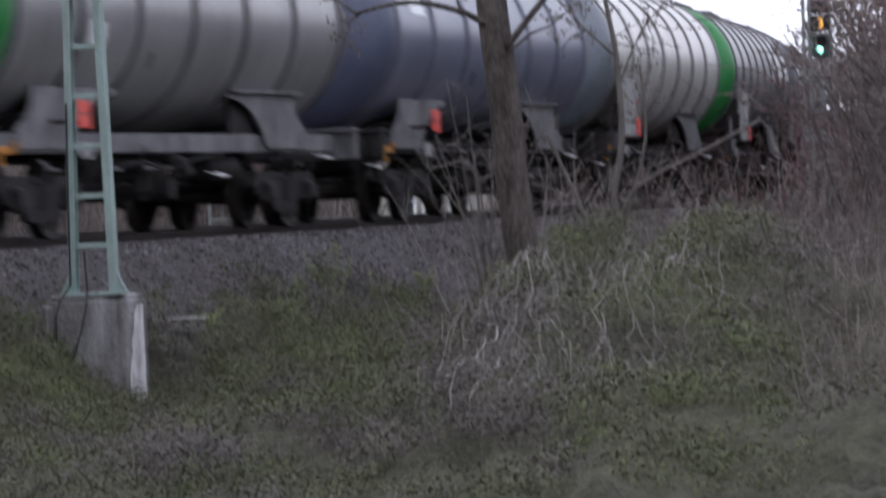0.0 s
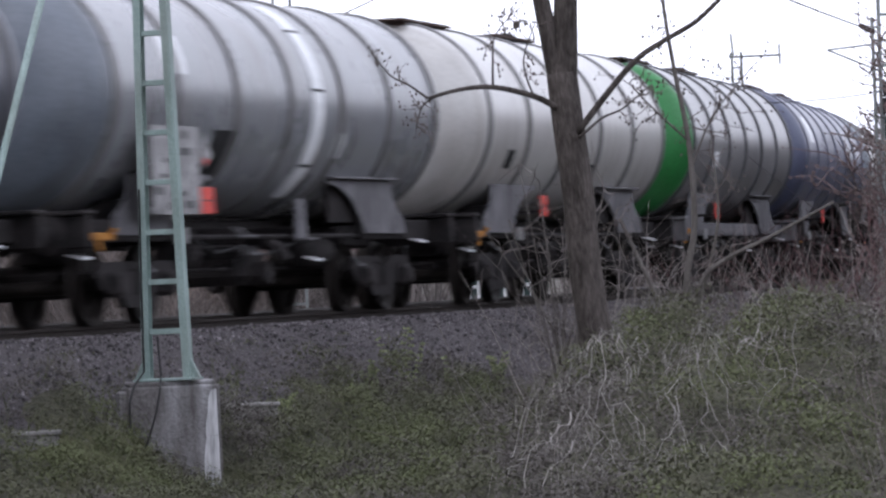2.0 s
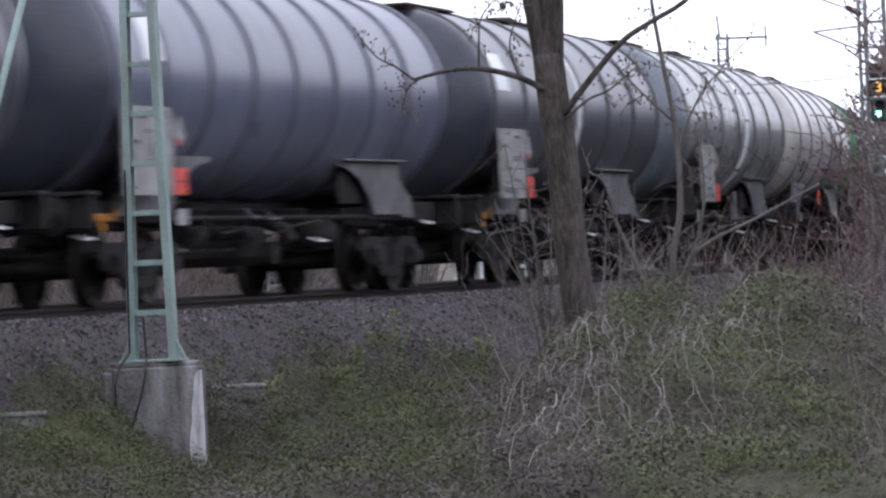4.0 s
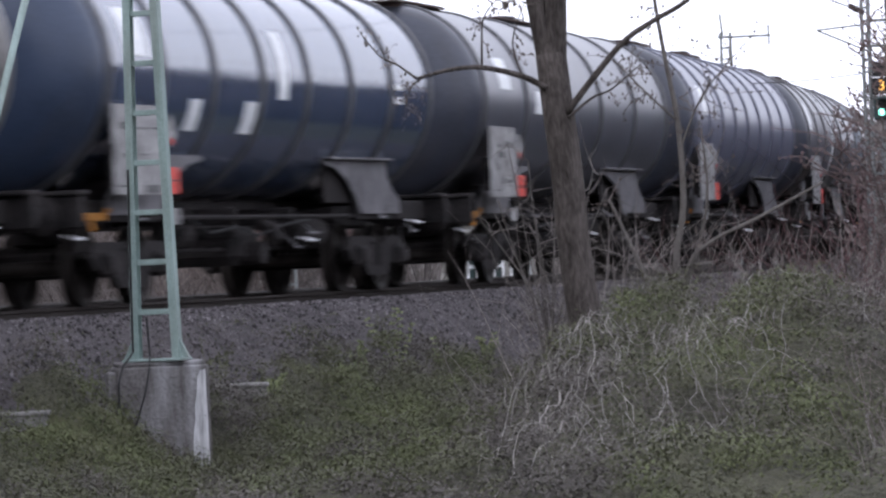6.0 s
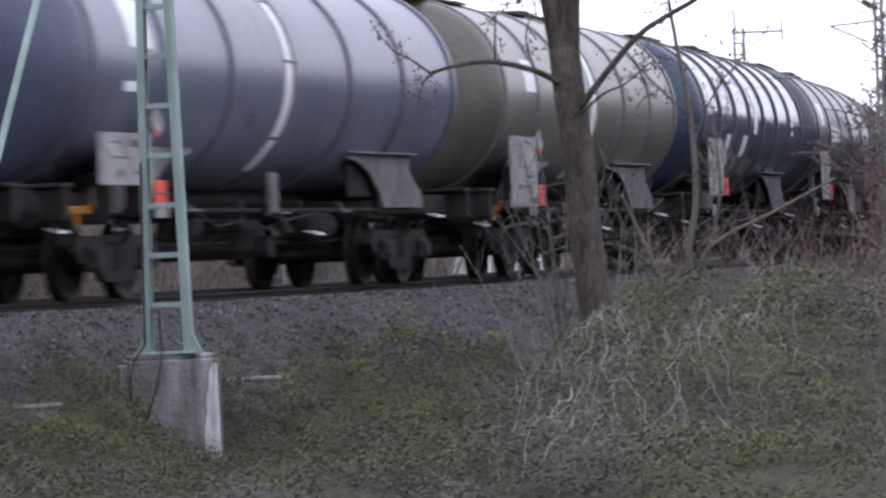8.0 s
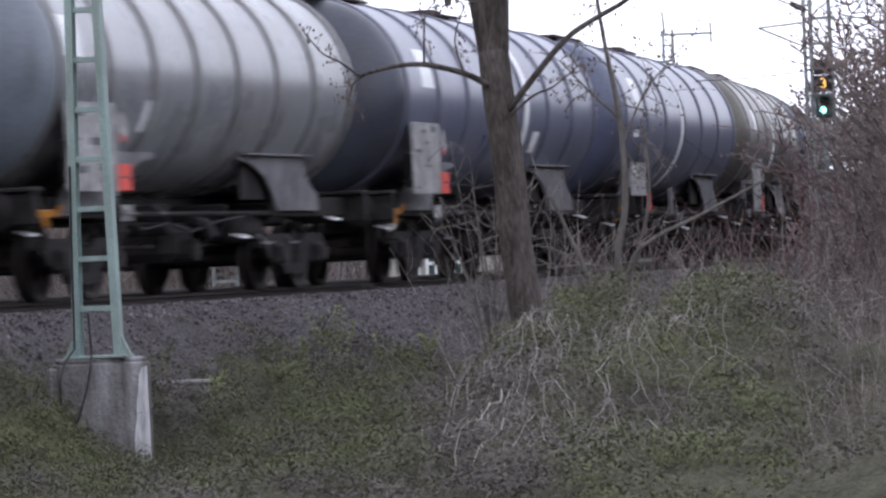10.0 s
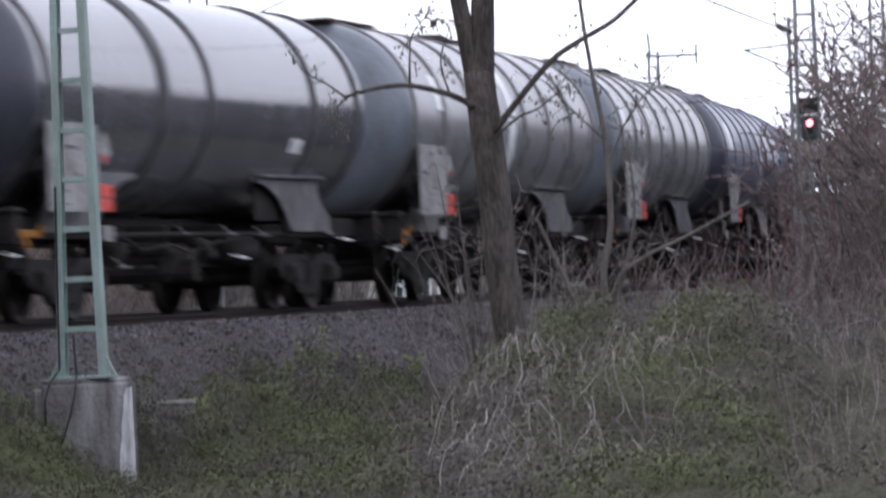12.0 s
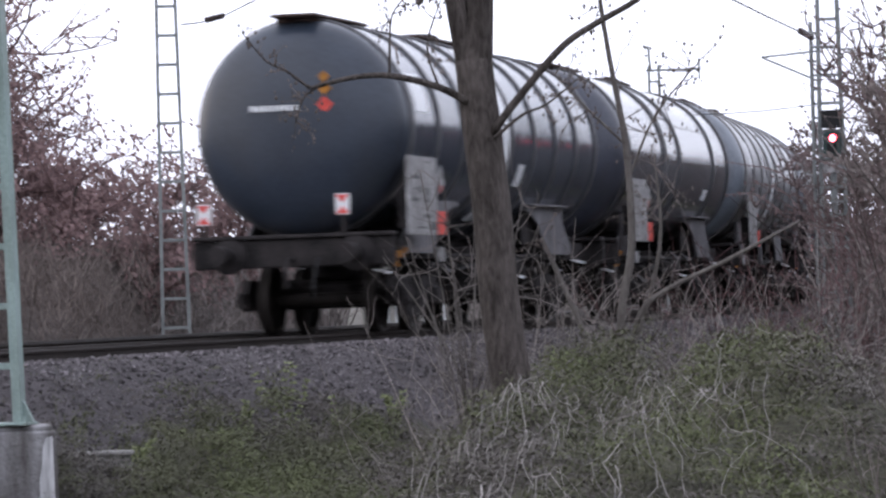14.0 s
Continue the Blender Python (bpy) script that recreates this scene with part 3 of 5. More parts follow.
    # rear steps, brake handle in yellow, ladder
    part("step", Shape().box((-hl + 0.5, -1.22, 0.62), (0.36, 0.28, 0.03), 0.004).tube([(-hl + 0.34, -1.1, 1.0), (-hl + 0.34, -1.22, 0.62)], 0.015, 5).tube([(-hl + 0.66, -1.1, 1.0), (-hl + 0.66, -1.22, 0.62)], 0.015, 5), CHASSIS, w)
    part("handle_bar", Shape().box((-hl + 1.0, -1.16, 1.03), (0.62, 0.06, 0.09), 0.015).tube([(-hl + 0.75, -1.19, 1.03), (-hl + 0.75, -1.22, 0.86)], 0.03, 6).tube([(-hl + 1.22, -1.19, 1.04), (-hl + 1.22, -1.24, 1.12)], 0.03, 6), YELLOW, w, "yellow brake handle")
    part("handrail", Shape().tube([(-hl + 0.1, 1.3, 1.3), (-hl - 0.05, 1.34, 1.9), (-hl + 0.05, 1.32, 2.12), (-hl + 0.4, 1.3, 2.14)], 0.018, 6), CHASSIS, w)
    fit_rng = random.Random(int(length * 1000))
    # pale bars that stand for small glints on the dark underframe
    for i in range(5):
        x, z = fit_rng.uniform(-hl + 0.6, hl - 0.6), fit_rng.choice([0.62, 0.8, 1.0, 1.02])
        part("lever", Shape().box((x, -1.16, z), (fit_rng.uniform(0.15, 0.5), 0.03, 0.035), 0.006).tube([(x, -1.16, z), (x, -1.02, z + 0.12)], 0.014, 5), CHASSIS_GREY, w, "grey bar coloured as a faint glint")
    # information board and hazard plate
    xr = -length / 2 + shift
    bz = 2.32 - (low if board_low is None else board_low)
    pz = 1.44 - low
    if board != "none":
        tall = 1.05 if board == "full" else 0.6
        bd = part("information_board", Shape().box((xr - 1.05, -1.50, bz - tall / 2), (1.65, 0.03, tall), 0.004), BOARD, w, "pale information board with small lettering")
        rng = random.Random(int(length * 100))
        for r in range(int(tall / 0.17)):
            x = xr - 1.8 + rng.uniform(0, 0.5)
            while x < xr - 0.55:
                ln = rng.uniform(0.12, 0.5)
                if rng.random() < 0.6:
                    part("lettering", Shape().box((x + ln / 2, -1.517, bz - 0.10 - r * 0.17 + rng.uniform(-0.03, 0.03)), (ln, 0.004, rng.choice([0.025, 0.05, 0.09]))), INK_PALE, bd)
                x += ln + rng.uniform(0.08, 0.4)
        for dx in (-0.5, 0.5):
            part("board_bracket", Shape().box((xr - 1.05 + dx, -1.40, bz - 0.7), (0.04, 0.2, 0.5)), CHASSIS, bd)
    if board != "none":
        dm = part("hazard_diamond", Shape().slab([(-0.2, 0), (0, -0.2), (0.2, 0), (0, 0.2)], -0.012, 0.012), BOARD, w, "white and red hazard diamond", at=pose(xr + 0.05, -1.5, 2.03, 0, 12, 0))
        part("lower_half", Shape().slab([(-0.09, -0.09), (0, -0.185), (0.09, -0.09)], -0.016, -0.012), RED_MARK, dm)
    # white bars in place of small bright reflections along the underframe
    for x, z in ((-hl + 0.35, 0.78), (hl - 0.9, 0.92), (1.6, 0.7)):
        part("hand_grip", Shape().tube([(x - 0.16, -1.2, z), (x + 0.16, -1.2, z)], 0.016, 6).tube([(x - 0.16, -1.2, z), (x - 0.16, -1.04, z + 0.05)], 0.012, 5).tube([(x + 0.16, -1.2, z), (x + 0.16, -1.04, z + 0.05)], 0.012, 5), WHITE, w, "white bar standing for a bright glint")
    pl = part("hazard_plate", Shape().box((xr, -1.52, pz), (0.42, 0.025, 0.32), 0.004), ORANGE, w, "orange hazard plate")
    part("plate_line", Shape().box((xr, -1.536, pz), (0.40, 0.004, 0.015)), INK, pl)
    part("plate_bracket", Shape().box((xr, -1.3, pz - 0.08), (0.06, 0.42, 0.05)), CHASSIS, pl)
    return w


def strip_shape(x, width, a0, a1, lift=0.014, n=None):
    """A thin curved sheet on the barrel's -y side, from a0 to a1 degrees above the level."""
    n = n or max(2, int(abs(a1 - a0) / 6))
    sh = Shape()
    for i in range(n + 1):
        a = radians(a0 + (a1 - a0) * i / n)
        for dx in (-width / 2, width / 2):
            for r in (TANK_R + lift, TANK_R - 0.004):
                sh.v.append((x + dx, -r * math.cos(a), r * math.sin(a)))
    for i in range(n):
        o = i * 4
        sh.f += [(o, o + 4, o + 6, o + 2), (o + 1, o + 3, o + 7, o + 5), (o, o + 1, o + 5, o + 4), (o + 2, o + 6, o + 7, o + 3)]
    sh.f += [(0, 2, 3, 1), (n * 4, n * 4 + 1, n * 4 + 3, n * 4 + 2)]
    return sh


# Rear-end paints are barrel colours darkened for shade; the green end is real paint.
DARK_BLUE = tank_paint("dark_blue_grey_paint", (0.032, 0.042, 0.060), (0.062, 0.075, 0.10), 0.15, 0.3)
DARK_BLUE_SHADE = tank_paint("dark_blue_end_shade", (0.020, 0.027, 0.040), (0.036, 0.046, 0.064), 0.34, 0.3, ior=1.45)
DARK_GLOSS = tank_paint("glossy_dark_blue_paint", (0.032, 0.050, 0.092), (0.062, 0.088, 0.145), 0.12, 0.25, ior=2.4)
BLUE_SHADE = tank_paint("blue_end_paint", (0.020, 0.032, 0.060), (0.038, 0.055, 0.096), 0.34, 0.3, ior=1.45)
SLATE = tank_paint("slate_paint", (0.056, 0.060, 0.078), (0.096, 0.102, 0.127), 0.32, 0.5, ior=1.62)
SLATE_SHADE = tank_paint("slate_end_shade", (0.030, 0.034, 0.048), (0.055, 0.060, 0.080), 0.36, 0.4, ior=1.45)
SILVER = tank_paint("silver_paint", (0.075, 0.080, 0.092), (0.125, 0.132, 0.147), 0.13, 0.4, ior=2.1)
PALE = tank_paint("pale_grey_paint", (0.168, 0.176, 0.190), (0.250, 0.260, 0.275), 0.28, 0.75, (0.11, 0.093, 0.085))
PALE_SHADE = tank_paint("grey_end_shade", (0.11, 0.13, 0.155), (0.18, 0.20, 0.23), 0.36, 0.5, ior=1.45)
CREAM = tank_paint("cream_white_paint", (0.40, 0.39, 0.377), (0.52, 0.51, 0.49), 0.30, 0.6, (0.24, 0.21, 0.18))
LILAC = tank_paint("blue_grey_paint", (0.096, 0.106, 0.158), (0.155, 0.166, 0.226), 0.30, 0.45, ior=1.52)
LILAC_SHADE = tank_paint("lilac_end_shade", (0.055, 0.064, 0.11), (0.092, 0.102, 0.155), 0.4, 0.4, ior=1.45)
BEIGE = tank_paint("beige_grey_paint", (0.120, 0.113, 0.100), (0.185, 0.174, 0.154), 0.34, 0.5, ior=1.52)
BEIGE_SHADE = tank_paint("beige_end_shade", (0.075, 0.067, 0.056), (0.12, 0.11, 0.095), 0.45, 0.4, ior=1.45)
GREEN_END = tank_paint("green_paint", (0.012, 0.14, 0.03), (0.026, 0.21, 0.055), 0.4, 0.3, ior=1.45)
GREY = tank_paint("dull_grey_paint", (0.155, 0.155, 0.16), (0.245, 0.245, 0.25), 0.3, 0.6)
RING_BLUE = surface("blue_ring", (0.060, 0.063, 0.095), (0.11, 0.115, 0.15), 3, 0.45, 0, 0.003)
RING_GREY = surface("grey_ring", (0.085, 0.082, 0.082), (0.15, 0.147, 0.147), 3, 0.45, 0, 0.003)

# seconds at which each wagon's hazard plate passes one place on the line, from the last wagon forwards
SPEED = 16.1
PLATE = [13.51, 12.51, 11.52, 10.5, 9.6, 8.58, 7.5, 6.525, 5.53, 4.5, 3.48, 2.47, 1.48, 0.58, -0.38, -1.38, -2.38, -3.38, -4.38, -5.38]
LOOKS = [
    dict(paint=DARK_BLUE, dome=DARK_BLUE_SHADE, label="dark blue-grey tank wagon with tail boards, last of the train", rings=9, ring_mat=RING_DARK, labels=((-5.6, 3.2, 0.7, 0.55),), stripe=-0.4, spots=((0.9, 2.2, 0.35, 0.34, WHITE),), shift=2.8),
    dict(paint=SILVER, dome=SLATE_SHADE, label="silver-grey tank wagon, its rear end coloured as if in shade", rings=(-6.3, -2.25, -2.05, -0.3, 4.2, 6.3), ring_mat=RING_DARK, labels=((3.6, 2.2, 0.5, 0.2),)),
    dict(paint=PALE, dome=PALE_SHADE, label="pale blue-grey tank wagon with many rings", rings=8, ring_mat=RING_GREY, labels=((-5.0, 3.15, 0.7, 0.55),), stripe=0.0),
    dict(paint=PALE, dome=PALE_SHADE, label="pale grey tank wagon with grimy underside", rings=8, ring_mat=RING_GREY, labels=((-5.4, 3.1, 0.7, 0.5),), spots=((-2.5, 2.2, 0.4, 0.4, WHITE),)),
    dict(paint=LILAC, dome=SLATE_SHADE, label="blue-grey tank wagon with a shade-coloured end and white label", rings=8, ring_mat=RING_BLUE, labels=((-5.4, 3.15, 0.75, 0.6),), stripe=1.2, spots=((2.2, 2.15, 0.4, 0.36, WHITE),)),
    dict(paint=LILAC, dome=LILAC_SHADE, label="lilac-blue tank wagon with white label", rings=7, ring_mat=RING_BLUE, labels=((-5.6, 3.2, 0.75, 0.6), (-5.9, 2.45, 0.5, 0.12)), stripe=-0.1, board="short", low=0.24, board_low=0.42),
    dict(paint=BEIGE, dome=BEIGE_SHADE, label="dusty beige-grey tank wagon", rings=7, ring_mat=RING_GREY, labels=((-4.6, 3.05, 0.8, 0.5),), stripe=-0.2, low=0.22),
    dict(paint=DARK_GLOSS, dome=BLUE_SHADE, label="glossy dark blue tank wagon with white marks", rings=8, ring_mat=RING_DARK, labels=((-5.5, 3.2, 0.75, 0.6),), spots=((-3.4, 2.25, 0.4, 0.4, WHITE), (-1.3, 2.25, 0.45, 0.42, WHITE), (-0.1, 2.95, 0.36, 0.9, WHITE), (4.9, 2.6, 0.55, 0.1, WHITE), (4.9, 2.78, 0.5, 0.08, WHITE))),
    dict(paint=SLATE, dome=SLATE_SHADE, label="slate-grey tank wagon with white lettering marks", rings=6, ring_mat=RING_DARK, labels=((-5.4, 3.15, 0.7, 0.5),), spots=((-3.2, 2.75, 0.5, 0.35, WHITE), (-2.4, 2.75, 0.5, 0.35, WHITE), (-1.6, 2.75, 0.4, 0.35, WHITE))),
    dict(paint=LILAC, dome=SLATE_SHADE, label="blue-grey ringed tank wagon", rings=9, ring_mat=RING_BLUE, labels=((-5.4, 3.15, 0.7, 0.55),)),
    dict(paint=SLATE, dome=SLATE_SHADE, label="dark slate tank wagon with a bright sheet strip", rings=7, ring_mat=RING_DARK, labels=((-5.5, 3.2, 0.8, 0.6),), stripe=-0.1, spots=((-4.0, 2.2, 0.35, 0.3, WHITE),)),
    dict(paint=PALE, dome=PALE_SHADE, label="pale grey tank wagon with a black board corner", rings=7, ring_mat=RING_GREY, labels=((-4.3, 3.2, 0.75, 0.5),), stripe=1.1, spots=((-2.4, 2.0, 0.9, 0.7, BLACK), (2.2, 2.2, 0.3, 0.34, WHITE)), shift=4.3),
    dict(paint=CREAM, dome=CREAM, label="off-white tank wagon with broad plain barrel", rings=6, ring_mat=RING_GREY, spots=((-4.7, 2.15, 0.42, 0.3, BLACK), (0.25, 2.12, 1.9, 0.06, INK)), board="none", shift=4.4),
    dict(paint=GREY, dome=GREEN_END, label="dull grey tank wagon with a green end", rings=7, ring_mat=RING_DARK, board="none", frame_mat=CHASSIS_GREY, spots=((-3.5, 2.4, 0.5, 0.3, WHITE),)),
    dict(paint=LILAC, dome=LILAC_SHADE, label="blue-grey tank wagon with a white label", rings=7, ring_mat=RING_BLUE, labels=((-5.2, 3.3, 0.8, 0.6),), board="none"),
    dict(paint=CREAM, dome=PALE_SHADE, label="off-white ringed tank wagon", rings=8, ring_mat=RING_GREY),
    dict(paint=GREY, dome=GREEN_END, label="grey ringed tank wagon with a green end", rings=9, ring_mat=RING_DARK),
    dict(paint=GREY, dome=SLATE_SHADE, label="grey ringed tank wagon", rings=9, ring_mat=RING_DARK),
    dict(paint=PALE, dome=PALE_SHADE, label="pale ringed tank wagon", rings=8, ring_mat=RING_GREY),
]
WAGONS = []


def build_train():
    for k, kind in enumerate(LOOKS):
        ahead = LOOKS[k + 1].get("shift", 3.3) if k + 1 < len(LOOKS) else 3.3
        length = (PLATE[k] - PLATE[k + 1]) * SPEED + kind.get("shift", 3.3) - ahead
        w = tank_wagon(length, **kind)
        plate0 = -9.633 + SPEED * (0.51 - PLATE[k])     # plate's place on the line at 0 s
        WAGONS.append((w, plate0 + length / 2 - kind.get("shift", 3.3)))
        if k == 0:
            hl = length / 2 - 0.62
    last = WAGONS[0][0]
    # tail boards, diamonds and lettering of the rear end
    for y, z in ((-0.70, 1.70), (1.2, 1.62)):
        tb = part("tail_board", Shape().box((-hl - 0.03, y, z), (0.02, 0.19, 0.28), 0.004), WHITE, last, "white and red tail board")
        part("bracket", Shape().box((-hl - 0.01, y, z - 0.2), (0.02, 0.05, 0.4)), CHASSIS, tb)
        for k in (-1, 1):
            part("red_triangle", Shape().slab([(-0.085, k * 0.125), (0.085, k * 0.125), (0, k * 0.02)], -0.006, 0.006), RED_MARK, tb, at=pose(-hl - 0.045, y, z, 0, 0, 90))
    for z, m, s in ((3.40, YELLOW, 0.075), (3.24, YELLOW, 0.09), (3.03, ORANGE, 0.115)):
        part("warning_diamond", Shape().slab([(-s, 0), (0, -s), (s, 0), (0, s)], -0.008, 0.008), m, last, "warning diamond", at=pose(-hl + 0.125, -0.46, z, 0, 0, 90) @ pose(0, 0, 0, -8, 0, 0))
    for i in range(9):
        part("lettering", Shape().box((-hl + 0.095, 0.52 - i * 0.075, 3.0), (0.01, 0.05, 0.075)), WHITE, last)


build_train()

# ---- far masts, signal and wires
def arm_set(mast, x, z, way, reach):
    """Cantilever tubes and insulators on a mast."""
    arm = part("cantilever", Shape().tube([(x, 0, z), (x + way * reach, 0, z + 0.25)], 0.022, 6).tube([(x, 0, z - 1.1), (x + way * reach * 0.85, 0, z + 0.18)], 0.03, 6), FAR_STEEL, mast)
    sh = Shape()
    for i in range(6):
        sh.tube([(x + way * (0.12 + i * 0.07), 0, z + 0.02 * i), (x + way * (0.15 + i * 0.07), 0, z + 0.02 * i)], 0.06, 8)
    part("insulator", sh, PORCELAIN, arm)


far_mast = lattice_mast("signal_side_mast", pose(8.06, 89.6, -1.2, 0, 0, 3), 10.5, 0.50, 0.26, [0.4 + 0.495 * i for i in range(20)], FAR_STEEL, "grey steel lattice mast beside the signal", 0.14, 0.06, foot=False)
part("cantilever", Shape().tube([(-0.2, 0, 5.78), (-1.2, 0, 5.70)], 0.018, 6).tube([(-0.2, 0, 5.25), (-1.2, 0, 5.70)], 0.018, 6).tube([(0.2, 0, 5.80), (1.6, 0, 5.86)], 0.012, 6), FAR_STEEL, far_mast)
part("side_post", Shape().tube([(-0.33, 0, 0.0), (-0.31, 0, 6.3)], 0.035, 6), FAR_STEEL, far_mast)
for i in range(11):
    part("stay_rung", Shape().box((-0.26, 0, 3.6 + i * 0.25), (0.1, 0.05, 0.04)), FAR_STEEL, far_mast)
m3 = lattice_mast("catenary_mast", pose(12.6, 119.3, -1.3, 0, 0, 3), 12, 0.52, 0.24, [0.4 + 0.5 * i for i in range(22)], FAR_STEEL, "grey steel lattice mast far along the line", 0.14, 0.06, foot=False)
arm_set(m3, -0.2, 7.2, -1, 1.1)
m4 = lattice_mast("catenary_mast", pose(8.52, 149.6, -1.0, 0, 0, 3), 8.4, 0.46, 0.30, [0.4 + 0.5 * i for i in range(16)], FAR_STEEL, "grey lattice mast with a cross arm far off", 0.16, 0.07, foot=False)
part("cross_arm", Shape().box((0.6, 0, 8.25), (1.7, 0.07, 0.07), 0.006).tube([(1.4, 0, 8.25), (1.4, 0, 8.6)], 0.03, 6).tube([(1.4, 0, 8.25), (1.4, 0, 7.95)], 0.03, 6), FAR_STEEL, m4)
part("spike", Shape().tube([(-0.1, 0, 8.3), (-0.16, 0, 9.0)], 0.035, 6), FAR_STEEL, m4)
m5 = lattice_mast("catenary_mast", pose(-3.87, 94.9, -0.9, 0, 0, 3), 11, 0.52, 0.26, [0.4 + 0.55 * i for i in range(19)], FAR_STEEL, "grey steel lattice mast across the line", 0.14, 0.06, foot=False)


def build_signal():
    s = thing("light_signal", pose(8.04, 89.2, 0), "dark railway light signal on a slim steel post", "signal")
    part("post", Shape().tube([(0.0, 0.1, -1.3), (0.0, 0.1, 2.5)], 0.06, 10), FAR_STEEL, s)
    for i in range(8):
        part("rung", Shape().box((0.0, 0.02, -0.9 + i * 0.4), (0.34, 0.03, 0.035)), FAR_STEEL, s)
    box = part("housing", Shape().box((0, 0.1, 2.92), (0.32, 0.2, 0.44), 0.04), SIGNAL_BOX, s)
    part("number_box", Shape().box((0, 0.1, 3.36), (0.36, 0.2, 0.32), 0.02), BLACK, s)
    part("foot_sign", Shape().box((0, 0.0, 2.5), (0.36, 0.03, 0.18), 0.004), BOARD, s)
    part("red_lens", Shape().tube([(0.0, 0.0, 3.02), (0.0, -0.02, 3.02)], 0.062, 16), RED_LAMP, s)
    part("green_lens", Shape().tube([(-0.03, 0.0, 2.85), (-0.03, -0.02, 2.85)], 0.062, 16), GREEN_LAMP, s)
    for z in (3.02, 2.85):
        sh = Shape()
        n = 10
        for i in range(n + 1):
            a = radians(200 - 220 * i / n)
            for y in (0.0, -0.16):
                sh.v.append((math.cos(a) * 0.1, y, z + math.sin(a) * 0.1 + 0.0))
                sh.v.append((math.cos(a) * 0.092, y, z + math.sin(a) * 0.092))
        for i in range(n):
            o = i * 4
            sh.f += [(o, o + 4, o + 6, o + 2), (o + 1, o + 3, o + 7, o + 5), (o + 2, o + 6, o + 7, o + 3)]
        if z > 3:
            part("hood", sh, BLACK, s)
    text = bpy.data.curves.new("speed_number", "FONT")
    text.body, text.size, text.align_x, text.align_y, text.extrude = "3", 0.28, "CENTER", "CENTER", 0.006
    text.materials.append(AMBER)
    num = new("speed_number", text)
    num.parent = s
    num.matrix_basis = pose(0, -0.012, 3.36, 90, 0, 0)
    # added black plates that hide the unlit lamps, in place of switching them
    lens_cover = part("lens_shutter", Shape().box((0, 0, 0), (0.17, 0.01, 0.165), 0.003), BLACK, s)
    number_cover = part("number_shutter", Shape().box((0, 0, 0), (0.34, 0.01, 0.30), 0.003), BLACK, s)
    return lens_cover, number_cover


LENS_COVER, NUMBER_COVER = build_signal()


def wire(name, label, pts, r=0.012, beads=None):
    w = thing(name, Matrix(), label, "overhead wire", "overhead wires")
    path = []
    for a, b in zip(pts, pts[1:]):
        a, b = Vector(a), Vector(b)
        for i in range(8):
            path.append(a.lerp(b, i / 8) - Vector((0, 0, 0.04 * math.sin(math.pi * i / 8))))
    path.append(Vector(pts[-1]))
    part("strand", Shape().tube(path, r, 5), CABLE, w)
    if beads:
        p, q, n = Vector(beads[0]), Vector(beads[1]), beads[2]
        d = (q - p) / n
        for i in range(n):
            part("insulator", Shape().tube([p + d * i, p + d * (i + 0.45)], 0.06, 8), PORCELAIN, w)


wire("stay_wire", "thin steel stay wire with a brown insulator", [(7.82, 89.54, 4.80), (2.73, 59.79, 4.44), (-0.5, 41.0, 4.52)], 0.014, ((7.7, 88.9, 4.79), (7.25, 86.2, 4.765), 7))
wire("stay_wire", "thin steel stay wire across the line", [(-3.6, 94.9, 5.75), (-2.71, 94.0, 5.85), (-0.03, 74.8, 5.7), (3.0, 55.0, 6.2)], 0.014, ((-3.1, 94.6, 5.8), (-2.75, 94.2, 5.85), 6))
wire("contact_wire", "thin overhead contact wire", [(7.9, 89.7, 3.65), (5.75, 92.0, 3.62)], 0.009)

# ---- far buildings
def far_house():
    h = thing("house", pose(0.63, 123, -1.2), "low pale house with white-framed windows beyond the line", "house")
    part("wall", Shape().box((0.2, 2, 1.35), (5, 4, 2.7), 0.02), WALL_PALE, h)
    part("roof", Shape().slab([(-2.6, 2.7), (3.0, 2.7), (2.6, 3.3), (-2.2, 3.3)], -0.3, 4.4), CHASSIS_GREY, h)
    for x in (-0.75, -0.05, 0.65):
        win = part("window", Shape().box((x, -0.03, 1.42), (0.52, 0.06, 0.76)), SIGNAL_BOX, h)
        for dx in (-0.24, 0, 0.24):
            part("frame_bar", Shape().box((x + dx, -0.07, 1.42), (0.085, 0.04, 0.8)), WHITE, win)
        for dz in (-0.28, 0.0, 0.28):
            part("frame_bar", Shape().box((x, -0.068, 1.42 + dz * 1.35), (0.56, 0.04, 0.085)), WHITE, win)


far_house()


def far_shed():
    h = thing("shed", pose(-6.9, 121, -1.2), "long pale shed half hidden by bare bushes", "shed")
    part("wall", Shape().box((0, 2, 1.2), (3.2, 4, 2.4), 0.02), WHITE, h)
    part("roof", Shape().slab([(-1.8, 2.4), (1.8, 2.4), (1.5, 2.75), (-1.5, 2.75)], -0.2, 4.2), CHASSIS_GREY, h)


far_shed()


